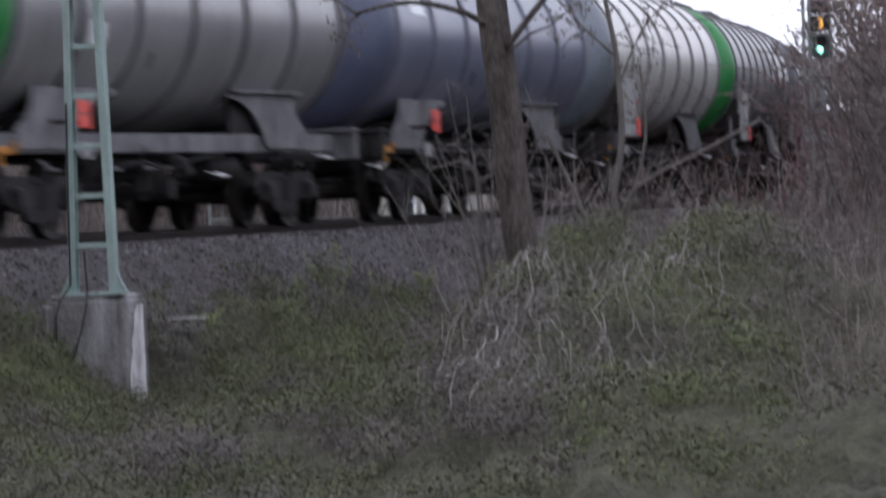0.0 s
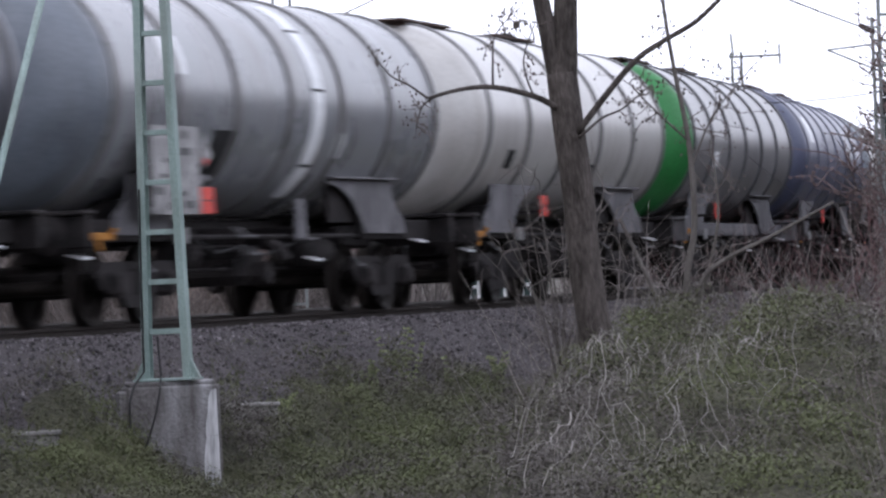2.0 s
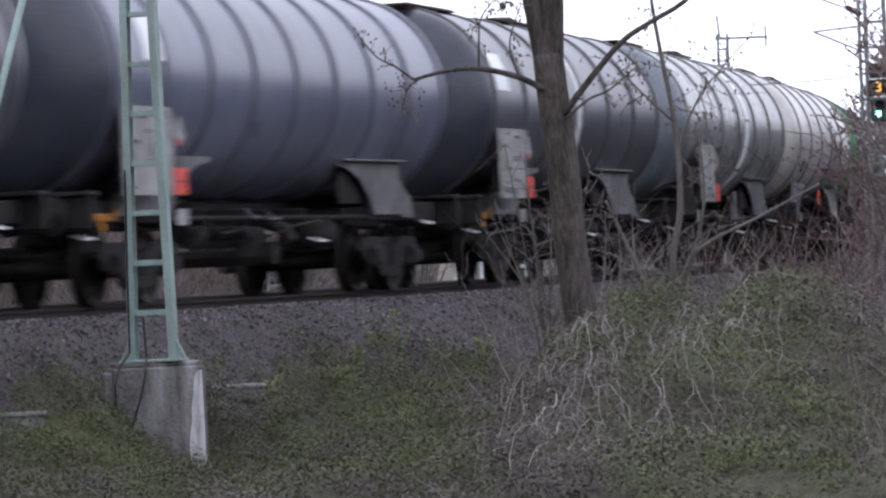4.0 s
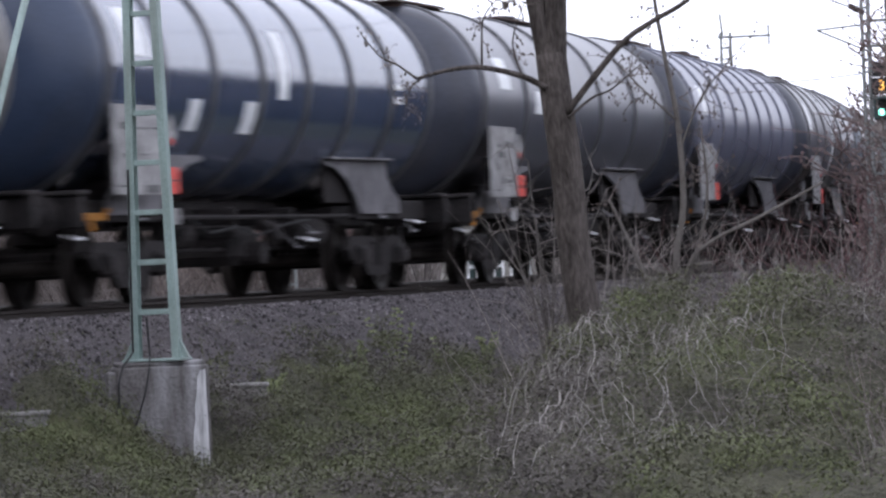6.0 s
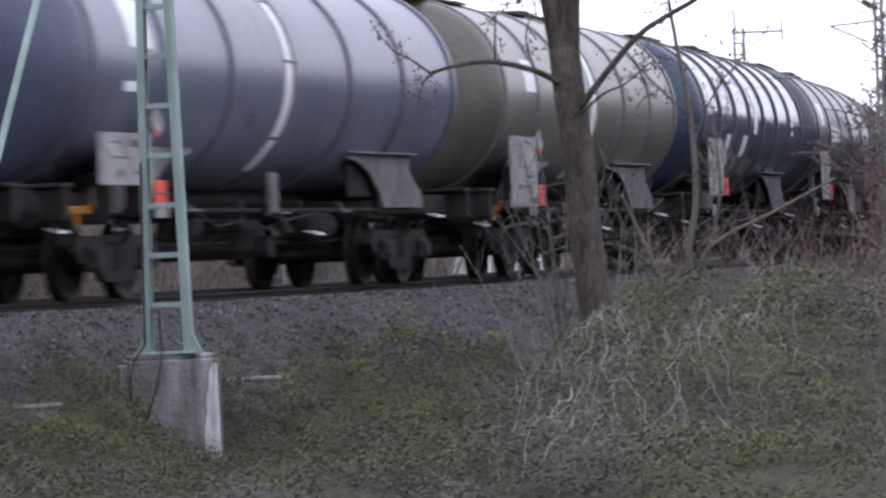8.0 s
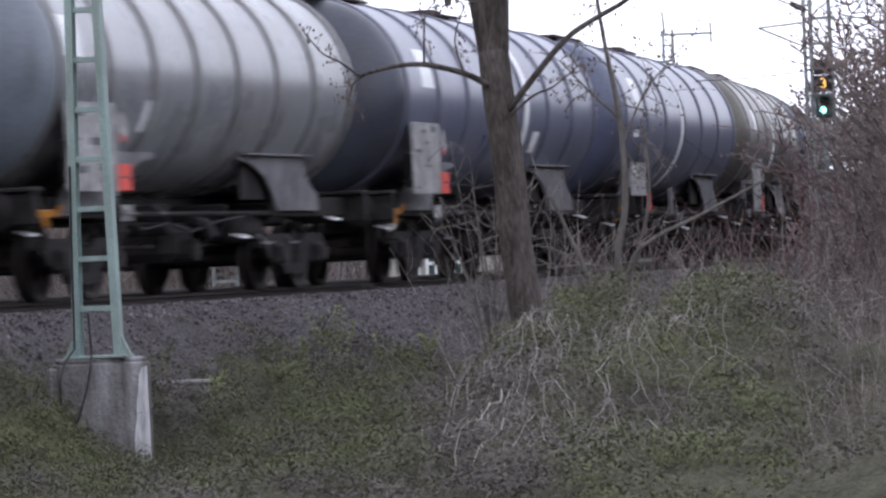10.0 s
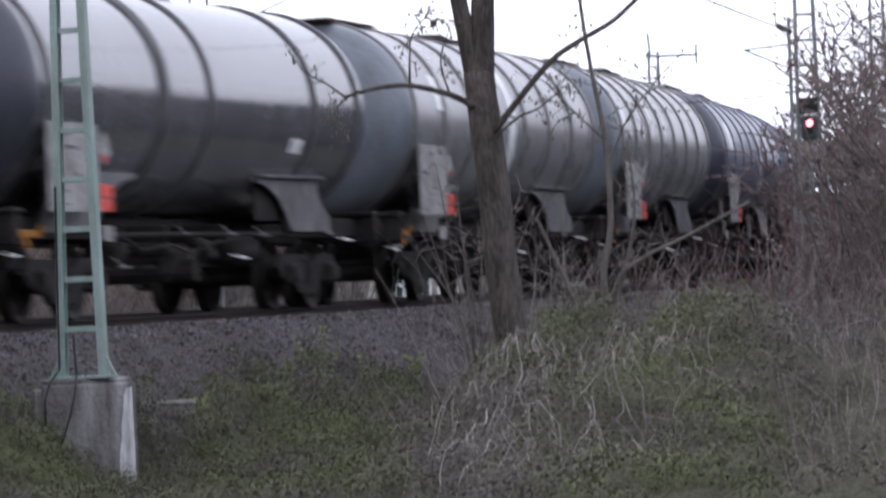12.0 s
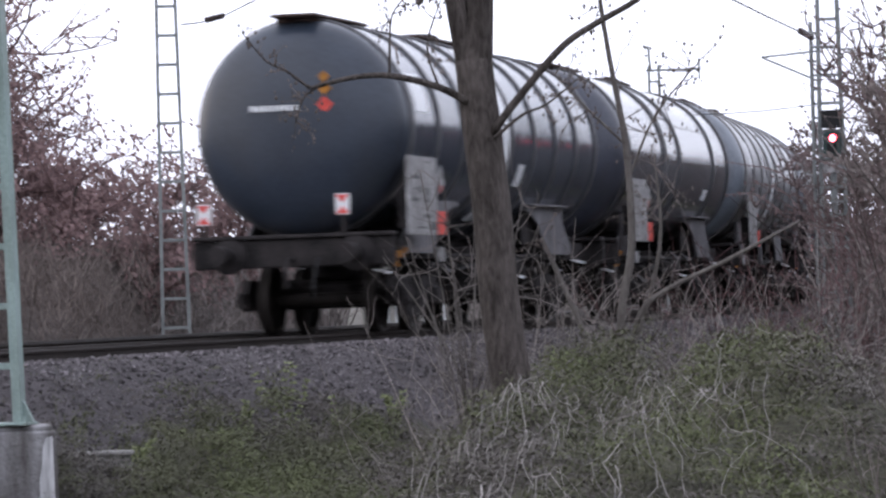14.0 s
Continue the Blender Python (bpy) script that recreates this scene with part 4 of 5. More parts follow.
# ---- vegetation
def leaves(name, label, material, spots, size, seed, category="undergrowth", up=0.0, wide=0.45, facing=None):
    """spots: rows of x, y, z; one bent leaf at each, the more upright the larger up; facing: the way that each leaf's face looks."""
    rng = np.random.default_rng(seed)
    n = len(spots)
    p = np.asarray(spots, float)
    a = rng.normal(size=(n, 3)) + np.array([0, 0, up])
    if facing is not None:
        f = np.asarray(facing, float) + rng.normal(size=(n, 3)) * 0.45
        f /= np.linalg.norm(f, axis=1)[:, None]
        a -= f * np.sum(a * f, axis=1)[:, None]
    a /= np.linalg.norm(a, axis=1)[:, None]
    b = np.cross(a, rng.normal(size=(n, 3)) if facing is None else f)
    b /= np.linalg.norm(b, axis=1)[:, None]
    c = np.cross(a, b)
    s = size * rng.uniform(0.55, 1.5, (n, 1))
    v = np.stack([p - a * s, p + b * s * wide + c * s * 0.12, p + a * s, p - b * s * wide + c * s * 0.12], 1).reshape(-1, 3)
    me = bpy.data.meshes.new(name)
    me.from_pydata(v.tolist(), [], np.arange(4 * n).reshape(-1, 4).tolist())
    me.materials.append(material)
    me.update()
    return tagged(new(name, me), label, category, kind="stuff")


def bush_height(x, y):
    """Height of the undergrowth over the ground."""
    h = 0.30 + 0.40 * noise.noise((x * 0.9, y * 0.5, 7)) + 0.26 * noise.noise((x * 2.6, y * 2.0, 9))
    hump = 1 / (1 + math.exp(-(x - 0.5 - 0.45 * noise.noise((y * 0.7, 1, 2))) * 2.6))
    bank = max(0.0, 1 - ((y - 42.0) / 8.5) ** 2)
    h += hump * bank * (1.46 + 0.32 * noise.noise((x * 1.1, y * 0.8, 4)) + 0.14 * noise.noise((x * 3.3, y * 3, 5)))
    h += hump * max(0.0, 1 - ((y - 32.0) / 7.5) ** 2) * (0.55 + 0.3 * noise.noise((x * 1.4, y * 0.9, 6)))
    if (-4.0 < x < -2.1 and 37 < y < 47.5) or (-5.6 < x < -4.4 and 36 < y < 42.7):
        h *= 0.2
    if (-3.3 < x < -2.1 and 47.6 < y < 50.8) or (-5.1 < x < -4.0 and 42.8 < y < 44.9):
        h *= 0.6
    return max(h, 0.04)


def bramble_floor():
    """The matted stems and old leaves that the tufts grow from."""
    sh, nx, ny = Shape(), 72, 210
    for j in range(ny + 1):
        y = 24.0 + 34.0 * j / ny
        for i in range(nx + 1):
            x = y * (-0.122 + 0.244 * i / nx)
            u = off(x, y)
            edge = max(0.0, min(1.0, (u - 2.9) / 1.3))
            sh.v.append((x, y, ground_z(x, y) - 0.12 + (bush_height(x, y) + 0.12 * noise.noise((x * 3.5, y * 2.5, 3)) + 0.06 * noise.noise((x * 8, y * 6, 5))) * 0.88 * edge))
    for j in range(ny):
        for i in range(nx):
            a = j * (nx + 1) + i
            sh.f.append((a, a + 1, a + nx + 2, a + nx + 1))
    tagged(part("bramble_mat", sh, MAT, smooth=True), "matted dull brown-green growth under the brambles", "undergrowth", kind="stuff")


def growth_kind(x, y, z, brush, rng):
    k = 1.0 * noise.noise((x * 0.9, y * 0.4, 12 + z * 1.1)) + 0.75 * noise.noise((x * 2.3, y * 0.9, 15 + z * 2.0)) + rng.normal() * 0.06
    k -= 0.42 * math.exp(-((x - 0.027 * y) / 0.55) ** 2) + 0.5 * brush
    k += 0.34 * math.exp(-((x / y - 0.062) / 0.02) ** 2)
    return "dry" if k < -0.2 else "fresh" if k > 0.26 else "green"


def undergrowth():
    """Bramble tufts that stand over dark gaps, loose leaves and upright blades among them, withered growth round the tree's foot and towards the thicket."""
    rng = np.random.default_rng(3)
    rows = {k: [] for k in ("green", "fresh", "dry", "blade", "fresh_blade", "dry_blade")}
    tufts = {k: ([], []) for k in ("green", "fresh", "dry")}
    n = 0
    while n < 72000:
        tuft = n % 15 == 0
        x, y = rng.uniform(-5.5, 6.2), 26.5 + 32.5 * rng.random() ** 0.75
        u = off(x, y)
        if u < 2.7 or abs(x / y) > 0.122:
            continue
        edge = min(1.0, (u - 2.7) / 1.3)
        if rng.random() > edge:
            continue
        brush = 1 / (1 + math.exp(-(x / y - 0.088 - 0.008 * noise.noise((y * 0.6, x, 31))) * 350))
        if y < 46 and rng.random() < brush * 0.75:
            continue
        h = bush_height(x, y) * (0.5 + 0.5 * edge)
        base = ground_z(x, y)
        n += 1
        if tuft:
            r = (0.08 + 0.22 * rng.random() ** 1.5) * (0.55 + 0.45 * edge)
            c = np.array([x, y, base + h * rng.uniform(0.72, 1.0) - r * 0.35])
            kind = growth_kind(x, y, c[2], brush, rng)
            m = int(4200 * r * r) + 16
            d = rng.normal(size=(m, 3))
            d /= np.linalg.norm(d, axis=1)[:, None]
            d[:, 2] = np.where(d[:, 2] < -0.2, -d[:, 2], d[:, 2])
            lump = 1 + 0.3 * np.sin(d[:, :1] * 5 + x * 40) * np.cos(d[:, 2:] * 6 + y * 30)
            tufts[kind][0].append(c + d * r * lump * rng.uniform(0.6, 1.08, (m, 1)) * np.array([1.2, 1.2, 0.95]))
            tufts[kind][1].append(d + np.array([0, 0, 0.35]))
        else:
            z = base + h * rng.random() ** 0.5 + rng.normal() * 0.02
            kind = growth_kind(x, y, z, brush, rng)
            if rng.random() < 0.3:
                kind = {"dry": "dry_blade", "fresh": "fresh_blade", "green": "blade"}[kind]
            rows[kind].append((x, y, z))
    bramble_floor()
    for kind, name, label, m, size, seed in (("green", "bramble_tufts", "dull olive bramble tufts covering the bank", LEAF, 0.015, 11), ("fresh", "fresh_tufts", "tufts of brighter green spring leaves on the bank", LEAF_GREEN, 0.0145, 12), ("dry", "withered_tufts", "withered grey-brown tufts on the bank", DRY_LEAF, 0.0145, 14)):
        leaves(name, label, m, np.concatenate(tufts[kind][0]), size, seed, wide=0.52, facing=np.concatenate(tufts[kind][1]))
    leaves("bramble_leaves", "dull olive bramble leaves covering the bank", LEAF, rows["green"], 0.016, 1)
    leaves("fresh_leaves", "brighter green spring leaves among the brambles", LEAF_GREEN, rows["fresh"], 0.016, 2)
    leaves("dry_leaves", "withered grey-brown leaves among the brambles", DRY_LEAF, rows["dry"], 0.016, 4)
    leaves("weed_blades", "dull olive weed blades standing among the brambles", LEAF, rows["blade"], 0.042, 5, up=1.1, wide=0.14)
    leaves("fresh_blades", "green grass blades standing among the brambles", LEAF_GREEN, rows["fresh_blade"], 0.042, 6, up=1.1, wide=0.14)
    leaves("dry_blades", "withered straw blades standing among the brambles", DRY_LEAF, rows["dry_blade"], 0.05, 7, up=0.9, wide=0.12)


undergrowth()


def wiggle(rng, p, way, length, steps, r0, bend=0.5, droop=0.0):
    pts, radii = [Vector(p)], [r0]
    d = Vector(way).normalized()
    for i in range(steps):
        d = (d + Vector(rng.normal(size=3) * bend * 0.5) - Vector((0, 0, droop))).normalized()
        pts.append(pts[-1] + d * length / steps)
        radii.append(r0 * (1 - 0.75 * (i + 1) / steps))
    return pts, radii


def draped(rng, x, y, length, r):
    """A winding vine that lies over the bush, from y towards the road."""
    pts, n = [], max(8, int(length / 0.055))
    a, sway, lift = rng.normal() * 0.5, 0.0, rng.uniform(0.0, 0.07)
    for i in range(n + 1):
        a = 0.58 * a + rng.normal() * 0.9
        x += 0.030 * math.tan(max(-1.15, min(1.15, a)))
        y -= rng.uniform(0.05, 0.22)
        sway = 0.8 * sway + rng.normal() * 0.018
        pts.append((x, y, ground_z(x, y) + bush_height(x, y) + lift + sway))
    return pts, [r * (1 - 0.6 * i / n) for i in range(n + 1)]


def dry_vines():
    rng = np.random.default_rng(8)
    sh = Shape()
    for i in range(95):
        x = 0.42 + abs(rng.normal(0.42, 0.35)) if i < 75 else rng.uniform(0.3, 4.2)
        y = rng.uniform(33.5, 42.5)
        length = rng.uniform(0.3, 1.1)
        sh.tube(*draped(rng, x * y / 42, y, length, 0.0014 + 0.0034 * rng.random() ** 1.6), n=5)
    for i in range(34):
        y = rng.uniform(34.0, 39.0)
        sh.tube(*draped(rng, rng.uniform(0.9, 2.7) * y / 42, y, rng.uniform(0.5, 1.0), rng.uniform(0.002, 0.004)), n=5)
    for i in range(150):
        x, y = max(0.2, rng.normal(0.85, 0.5)), rng.uniform(35.0, 42.5)
        z = ground_z(x, y) + rng.uniform(0.7, 1.0) * bush_height(x, y)
        sh.tube(*wiggle(rng, (x, y, z), (rng.normal() * 0.5, -0.3, rng.choice([1.0, 0.5])), rng.uniform(0.12, 0.4), 12, rng.uniform(0.0014, 0.0036), 0.8), n=4)
    tagged(part("dry_vines", sh, DRY_STEM), "tangled pale dry vines over the brambles", "vines", kind="stuff")
    sh = Shape()
    for i in range(1500):
        x, y = rng.uniform(-1.0, 5.2), rng.uniform(33, 46)
        if off(x, y) < 4.0 or (x < 0.3 and rng.random() < 0.6):
            continue
        z = ground_z(x, y) + bush_height(x, y) * rng.uniform(0.6, 1.0)
        sh.tube(*wiggle(rng, (x, y, z), (rng.normal() * 0.7, -0.3, rng.uniform(0.1, 1)), rng.uniform(0.2, 0.6), 7, rng.uniform(0.0018, 0.0040), 0.5, 0.08), n=3)
    tagged(part("bramble_canes", sh, PALE_TWIG), "thin grey bramble canes arching over the leaves", "canes", kind="stuff")
    sh = Shape()
    for i in range(700):
        x, y = rng.uniform(-5, 5.5), rng.uniform(36, 56)
        if off(x, y) < 4.2:
            continue
        z = ground_z(x, y) + bush_height(x, y) * rng.uniform(0.3, 0.95)
        sh.tube(*wiggle(rng, (x, y, z), (rng.normal() * 0.6, rng.normal() * 0.4, 1), rng.uniform(0.15, 0.5), 5, rng.uniform(0.003, 0.006), 0.6), n=3)
    tagged(part("grass_stalks", sh, TWIG), "thin dry stalks standing in the undergrowth", "stalks", kind="stuff")


dry_vines()


def thicket(name, label, material, n, xs, ys, height, seed, lean=0.25, base=None, r=(0.004, 0.011), side=3):
    rng = np.random.default_rng(seed)
    sh = Shape()
    for i in range(n):
        x, y = rng.uniform(*xs), rng.uniform(*ys)
        z = ground_z(x, y) if base is None else base
        h = height(x, y) * rng.uniform(0.45, 1.1)
        pts, radii = wiggle(rng, (x, y, z), (rng.normal() * lean, rng.normal() * lean, 1), h, 8, rng.uniform(*r), 0.28)
        sh.tube(pts, radii, n=3)
        for k in range(side):
            q = pts[rng.integers(2, 8)]
            sh.tube(*wiggle(rng, q, (rng.normal(), rng.normal() * 0.6, 0.7), h * rng.uniform(0.12, 0.35), 4, r[0] * 0.9, 0.5), n=3)
    return tagged(part(name, sh, material), label, "thicket", kind="stuff")


thicket("grass_tufts", "tufts of dull green grass on the bank", LEAF_GREEN, 1500, (-5.6, 1.4), (44, 58), lambda x, y: (0.34 + 0.2 * noise.noise((x, y * 0.5, 2))) if off(x, y) > 3.2 + 0.6 * noise.noise((x, y, 8)) else 0.03, 19, 0.4, None, (0.004, 0.008), 0)
thicket("red_thicket", "reddish bare stems of young dogwood", WINE_TWIG, 260, (2.9, 5.6), (46, 51), lambda x, y: 2.9, 21)
thicket("bare_thicket", "grey-brown bare stems crowding the bank", DARK_TWIG, 620, (3.9, 6.4), (44, 50), lambda x, y: 2.0 + 1.2 * max(0, x - 3.9), 22, 0.2, None, (0.005, 0.014), 2)
thicket("pale_stems", "a few pale upright stems in the thicket", TWIG, 70, (2.9, 5.8), (43.5, 46), lambda x, y: 2.3, 24, 0.22, None, (0.006, 0.012), 1)
thicket("low_thicket", "thin bare stems before the ballast", PALE_TWIG, 100, (0.35, 1.6), (44.6, 47), lambda x, y: 2.75, 23, 0.4, None, (0.0035, 0.010), 6)
thicket("shrub_thicket", "grey bare shrubs crowding the foot of the bank", PALE_TWIG, 350, (1.4, 3.9), (45.5, 48.5), lambda x, y: 2.75, 25, 0.4, None, (0.004, 0.011), 5)
thicket("brush_thicket", "grey-brown bare brushwood down the bank", BRUSH_TWIG, 1250, (2.5, 5.4), (30, 44), lambda x, y: min(2.3, 0.9 + 0.16 * max(0, y - 30)) if x / y > 0.086 + 0.006 * noise.noise((y, x, 5)) else 0.05, 27, 0.3, None, (0.004, 0.011), 3)


def limb(tree, pts, r0, r1, name="branch", n=7, material=None):
    path = [Vector(p) for p in pts]
    fine = []
    for i in range(len(path) - 1):
        a, b = path[max(i - 1, 0)], path[min(i + 2, len(path) - 1)]
        for k in range(4):
            t = k / 4
            p, q = path[i], path[i + 1]
            m0, m1 = (q - a) / 2, (b - p) / 2
            fine.append(p * (2 * t**3 - 3 * t**2 + 1) + m0 * (t**3 - 2 * t**2 + t) + q * (-2 * t**3 + 3 * t**2) + m1 * (t**3 - t**2))
    fine.append(path[-1])
    k = len(fine) - 1
    return part(name, Shape().tube(fine, [r0 + (r1 - r0) * i / k for i in range(k + 1)], n), material or BARK, tree, smooth=True), fine


def sprays(tree, paths, rng, count, length, r, name="twig_spray", material=None, buds=True):
    sh, tips = Shape(), []
    for i in range(count):
        path = paths[rng.integers(len(paths))]
        p = path[rng.integers(len(path) // 3, len(path))]
        pts, radii = wiggle(rng, p, (rng.normal(), rng.normal(), rng.normal() * 0.8 + 0.3), length * rng.uniform(0.5, 1.3), 6, r, 0.45)
        sh.tube(pts, radii, n=4)
        if buds:
            for q in pts[2:]:
                o = q + Vector(rng.normal(size=3) * 0.02)
                s = rng.uniform(0.006, 0.014)
                sh.add([o + Vector((s, 0, 0)), o - Vector((s, 0, 0)), o + Vector((0, 0, 1.8 * s)), o + Vector((0, s, -1.2 * s))], [(0, 1, 2), (0, 2, 3), (1, 3, 2), (0, 3, 1)])
    tagged(part(name, sh, material or TWIG, tree), kind="stuff")


def near_tree():
    t = thing("tree", Matrix(), "bare grey-brown tree with a forked trunk", "tree")
    rng = np.random.default_rng(31)
    limb(t, [(1.14, 44.0, -1.65), (1.08, 44.0, -0.8), (1.05, 44, -0.29), (0.98, 44, 0.36), (0.94, 44, 1.12), (0.88, 44, 1.76), (0.84, 44, 2.25)], 0.168, 0.146, "trunk", 16)
    _, a = limb(t, [(0.85, 44, 2.0), (0.89, 44, 2.6), (0.93, 44, 3.37), (1.0, 44.1, 4.6), (1.1, 44.2, 6.2)], 0.135, 0.08, "stem", 12)
    _, b = limb(t, [(0.82, 44, 2.05), (0.72, 43.97, 2.68), (0.60, 43.95, 3.38), (0.35, 43.9, 4.7), (0.1, 43.9, 6.0)], 0.098, 0.05, "stem", 10)
    _, c = limb(t, [(0.95, 43.9, 1.66), (1.25, 43.8, 2.02), (1.54, 43.8, 2.33), (1.81, 43.8, 2.5), (2.14, 43.8, 2.68), (2.47, 43.8, 2.98), (2.78, 43.8, 3.29), (3.2, 43.8, 3.9)], 0.034, 0.015)
    _, d = limb(t, [(0.78, 43.9, 1.92), (0.56, 43.85, 2.04), (0.18, 43.8, 2.14), (-0.14, 43.8, 2.13), (-0.44, 43.8, 2.06)], 0.034, 0.016)
    _, e = limb(t, [(-0.44, 43.8, 2.06), (-0.62, 43.8, 2.2), (-0.78, 43.8, 2.29), (-0.93, 43.8, 2.48)], 0.013, 0.005)
    _, f = limb(t, [(0.18, 43.8, 2.14), (0.19, 43.8, 2.4), (0.22, 43.8, 2.62), (0.37, 43.8, 2.8)], 0.013, 0.005)
    _, g = limb(t, [(0.56, 43.85, 2.04), (0.48, 43.85, 2.37), (0.61, 43.8, 2.74)], 0.011, 0.005)
    _, h = limb(t, [(-0.40, 43.8, 2.06), (-0.5, 43.8, 1.98), (-0.56, 43.8, 1.80)], 0.011, 0.005)
    _, k = limb(t, [(0.97, 43.8, 1.62), (1.2, 43.8, 1.80), (1.4, 43.75, 1.88), (1.68, 43.73, 2.1)], 0.016, 0.005)
    sb = Shape().turned([(-0.036, 0.0), (-0.03, 0.02), (-0.015, 0.033), (0.0, 0.037), (0.015, 0.033), (0.03, 0.02), (0.036, 0.0)], 12, (0.43, 43.8, 2.72))
    part("seed_ball", sb.tube([(0.43, 43.8, 2.75), (0.47, 43.8, 2.95), (0.58, 43.85, 3.15)], 0.004, 4), BARK, t, "dark hanging seed ball")
    sprays(t, [e, f, g, h], rng, 46, 0.22, 0.006)
    sprays(t, [c[20:], k], rng, 16, 0.3, 0.006)
    sprays(t, [a[10:], b[8:]], rng, 60, 1.0, 0.012)


near_tree()


def sapling():
    t = thing("shrub", Matrix(), "bare grey shrub with several leaning stems", "shrub")
    rng = np.random.default_rng(33)
    _, a = limb(t, [(1.95, 45.1, -1.6), (1.97, 45, 0.1), (2.08, 45, 0.76), (2.06, 45, 1.58), (1.95, 45, 2.3), (1.87, 45, 3.02), (1.92, 45, 3.4)], 0.042, 0.01, "stem", 8, DRY_BARK)
    _, b = limb(t, [(2.0, 45.1, -0.3), (2.12, 44.9, 0.21), (2.37, 44.9, 0.42), (2.82, 44.9, 0.62), (3.43, 44.9, 0.92)], 0.028, 0.012, "stem", 7, DRY_BARK)
    _, c = limb(t, [(1.85, 45.1, -1.2), (1.72, 45, -0.1), (1.5, 45, 0.51), (1.36, 45, 0.85)], 0.034, 0.014, "stem", 7, DRY_BARK)
    _, d = limb(t, [(2.06, 45, 1.58), (1.77, 45, 1.87), (1.51, 45, 2.16)], 0.014, 0.006, "stem", 6, DRY_BARK)
    _, e = limb(t, [(2.07, 45, 1.3), (2.3, 45, 1.8), (2.6, 45, 2.15)], 0.013, 0.005, "stem", 6, DRY_BARK)
    _, f = limb(t, [(2.02, 45.05, -0.2), (2.25, 45, 0.5), (2.32, 45, 0.95), (2.28, 45, 1.5)], 0.022, 0.008, "stem", 6, DRY_BARK)
    sprays(t, [a[8:], d, e, f[6:]], rng, 75, 0.5, 0.006)
    sprays(t, [b, c], rng, 14, 0.3, 0.006)


DRY_BARK = surface("grey_bark", (0.075, 0.067, 0.062), (0.15, 0.137, 0.127), 6, 0.9, 0, 0.02, fine=40, stretch=(1, 1, 0.4))
sapling()


def fan_shrub():
    t = thing("shrub", Matrix(), "bare grey shrub fanning out beside the tree", "shrub")
    rng = np.random.default_rng(37)
    paths = []
    for k in range(13):
        x0 = 0.82 + rng.normal() * 0.07
        x1, z1 = 0.10 + 1.25 * k / 12 + rng.normal() * 0.05, 0.85 + rng.uniform(-0.15, 0.6)
        y = 45.5 + rng.normal() * 0.15
        mid = (x0 + (x1 - x0) * 0.38 + rng.normal() * 0.03, y, -0.1 + rng.normal() * 0.08)
        _, p = limb(t, [(x0, 45.5, -1.5), (x0 + (x1 - x0) * 0.1, y, -0.7), mid, (x1, y, z1)], rng.uniform(0.012, 0.020), 0.004, "stem", 6, DRY_BARK)
        paths.append(p[5:])
    sprays(t, paths, rng, 110, 0.42, 0.005, material=PALE_TWIG, buds=False)


fan_shrub()


def far_tree(x, y, height, seed, material, label):
    rng = np.random.default_rng(seed)
    base = ground_z(x, y)
    t = thing("tree", pose(x, y, base), label, "tree", "bare trees beyond the line")
    trunk, crown = Shape(), Shape()
    top, radii = wiggle(rng, (0, 0, -0.1), (0.05, 0, 1), height * 0.75, 8, height * 0.016, 0.12)
    trunk.tube(top, radii, n=6)
    for i in range(40):
        q = top[rng.integers(2, 9)]
        a, ra = wiggle(rng, q, (rng.normal(), rng.normal(), 0.8), height * rng.uniform(0.2, 0.42), 6, height * 0.005, 0.3)
        crown.tube(a, ra, n=3)
        for k in range(12):
            b, rb = wiggle(rng, a[rng.integers(1, 7)], (rng.normal(), rng.normal(), 0.6), height * rng.uniform(0.06, 0.16), 4, height * 0.0024, 0.4)
            crown.tube(b, rb, n=3)
            for m in b[1:]:
                s = rng.uniform(0.012, 0.036) * (1.0 if y < 80 else 1.7)
                crown.add([m + Vector((s, 0, 0)), m + Vector((-s, 0, s)), m + Vector((0, s, -s)), m + Vector((0, -s, -s))], [(0, 1, 2), (0, 3, 1)])
    part("trunk", trunk, BARK, t)
    part("crown", crown, material, t)


for i, (x, y, h) in enumerate([(-10.5, 104, 9.5), (-8.7, 106, 7.5), (-7.3, 108, 5.4), (-6.3, 104, 4.6), (-5.2, 106, 5.0), (-4.2, 109, 5.2), (-3.2, 106, 5.0), (-2.2, 112, 4.6), (-9.5, 98, 8.0), (-11.5, 101, 9.0), (-8.2, 100, 8.5), (-9.3, 103, 9.0), (-7.5, 102, 7.0), (-6.8, 99, 5.6), (-10.2, 97, 9.0), (-5.7, 101, 4.6), (-4.6, 100, 4.4)]):
    far_tree(x, y, h, 50 + i, BLUSH_TWIG, "bare reddish tree in a row beyond the line")
thicket("far_hedge", "brown bare hedge beyond the line", PALE_TWIG, 1500, (-16, 3), (98, 103), lambda x, y: 0.15 if -0.75 < x < 1.7 else 2.2, 60, 0.3, None, (0.012, 0.03), 4)
for i, (x, y, h) in enumerate([(5.9, 58, 4.6), (6.7, 61, 6.2), (7.6, 64, 7.0), (7.0, 70, 6.0), (8.3, 74, 6.5), (9.7, 82, 7.0), (11.0, 95, 7.5), (9.4, 70, 7.5), (9.2, 96, 4.4), (10.2, 99, 5.2), (11.6, 104, 6.4), (9.9, 108, 4.6), (8.9, 91.5, 3.4), (9.8, 92, 4.6), (10.6, 93, 5.6)]):
    far_tree(x, y, h, 80 + i, RED_TWIG if i % 2 else TWIG, "bare tree at the edge of the belt beside the line")


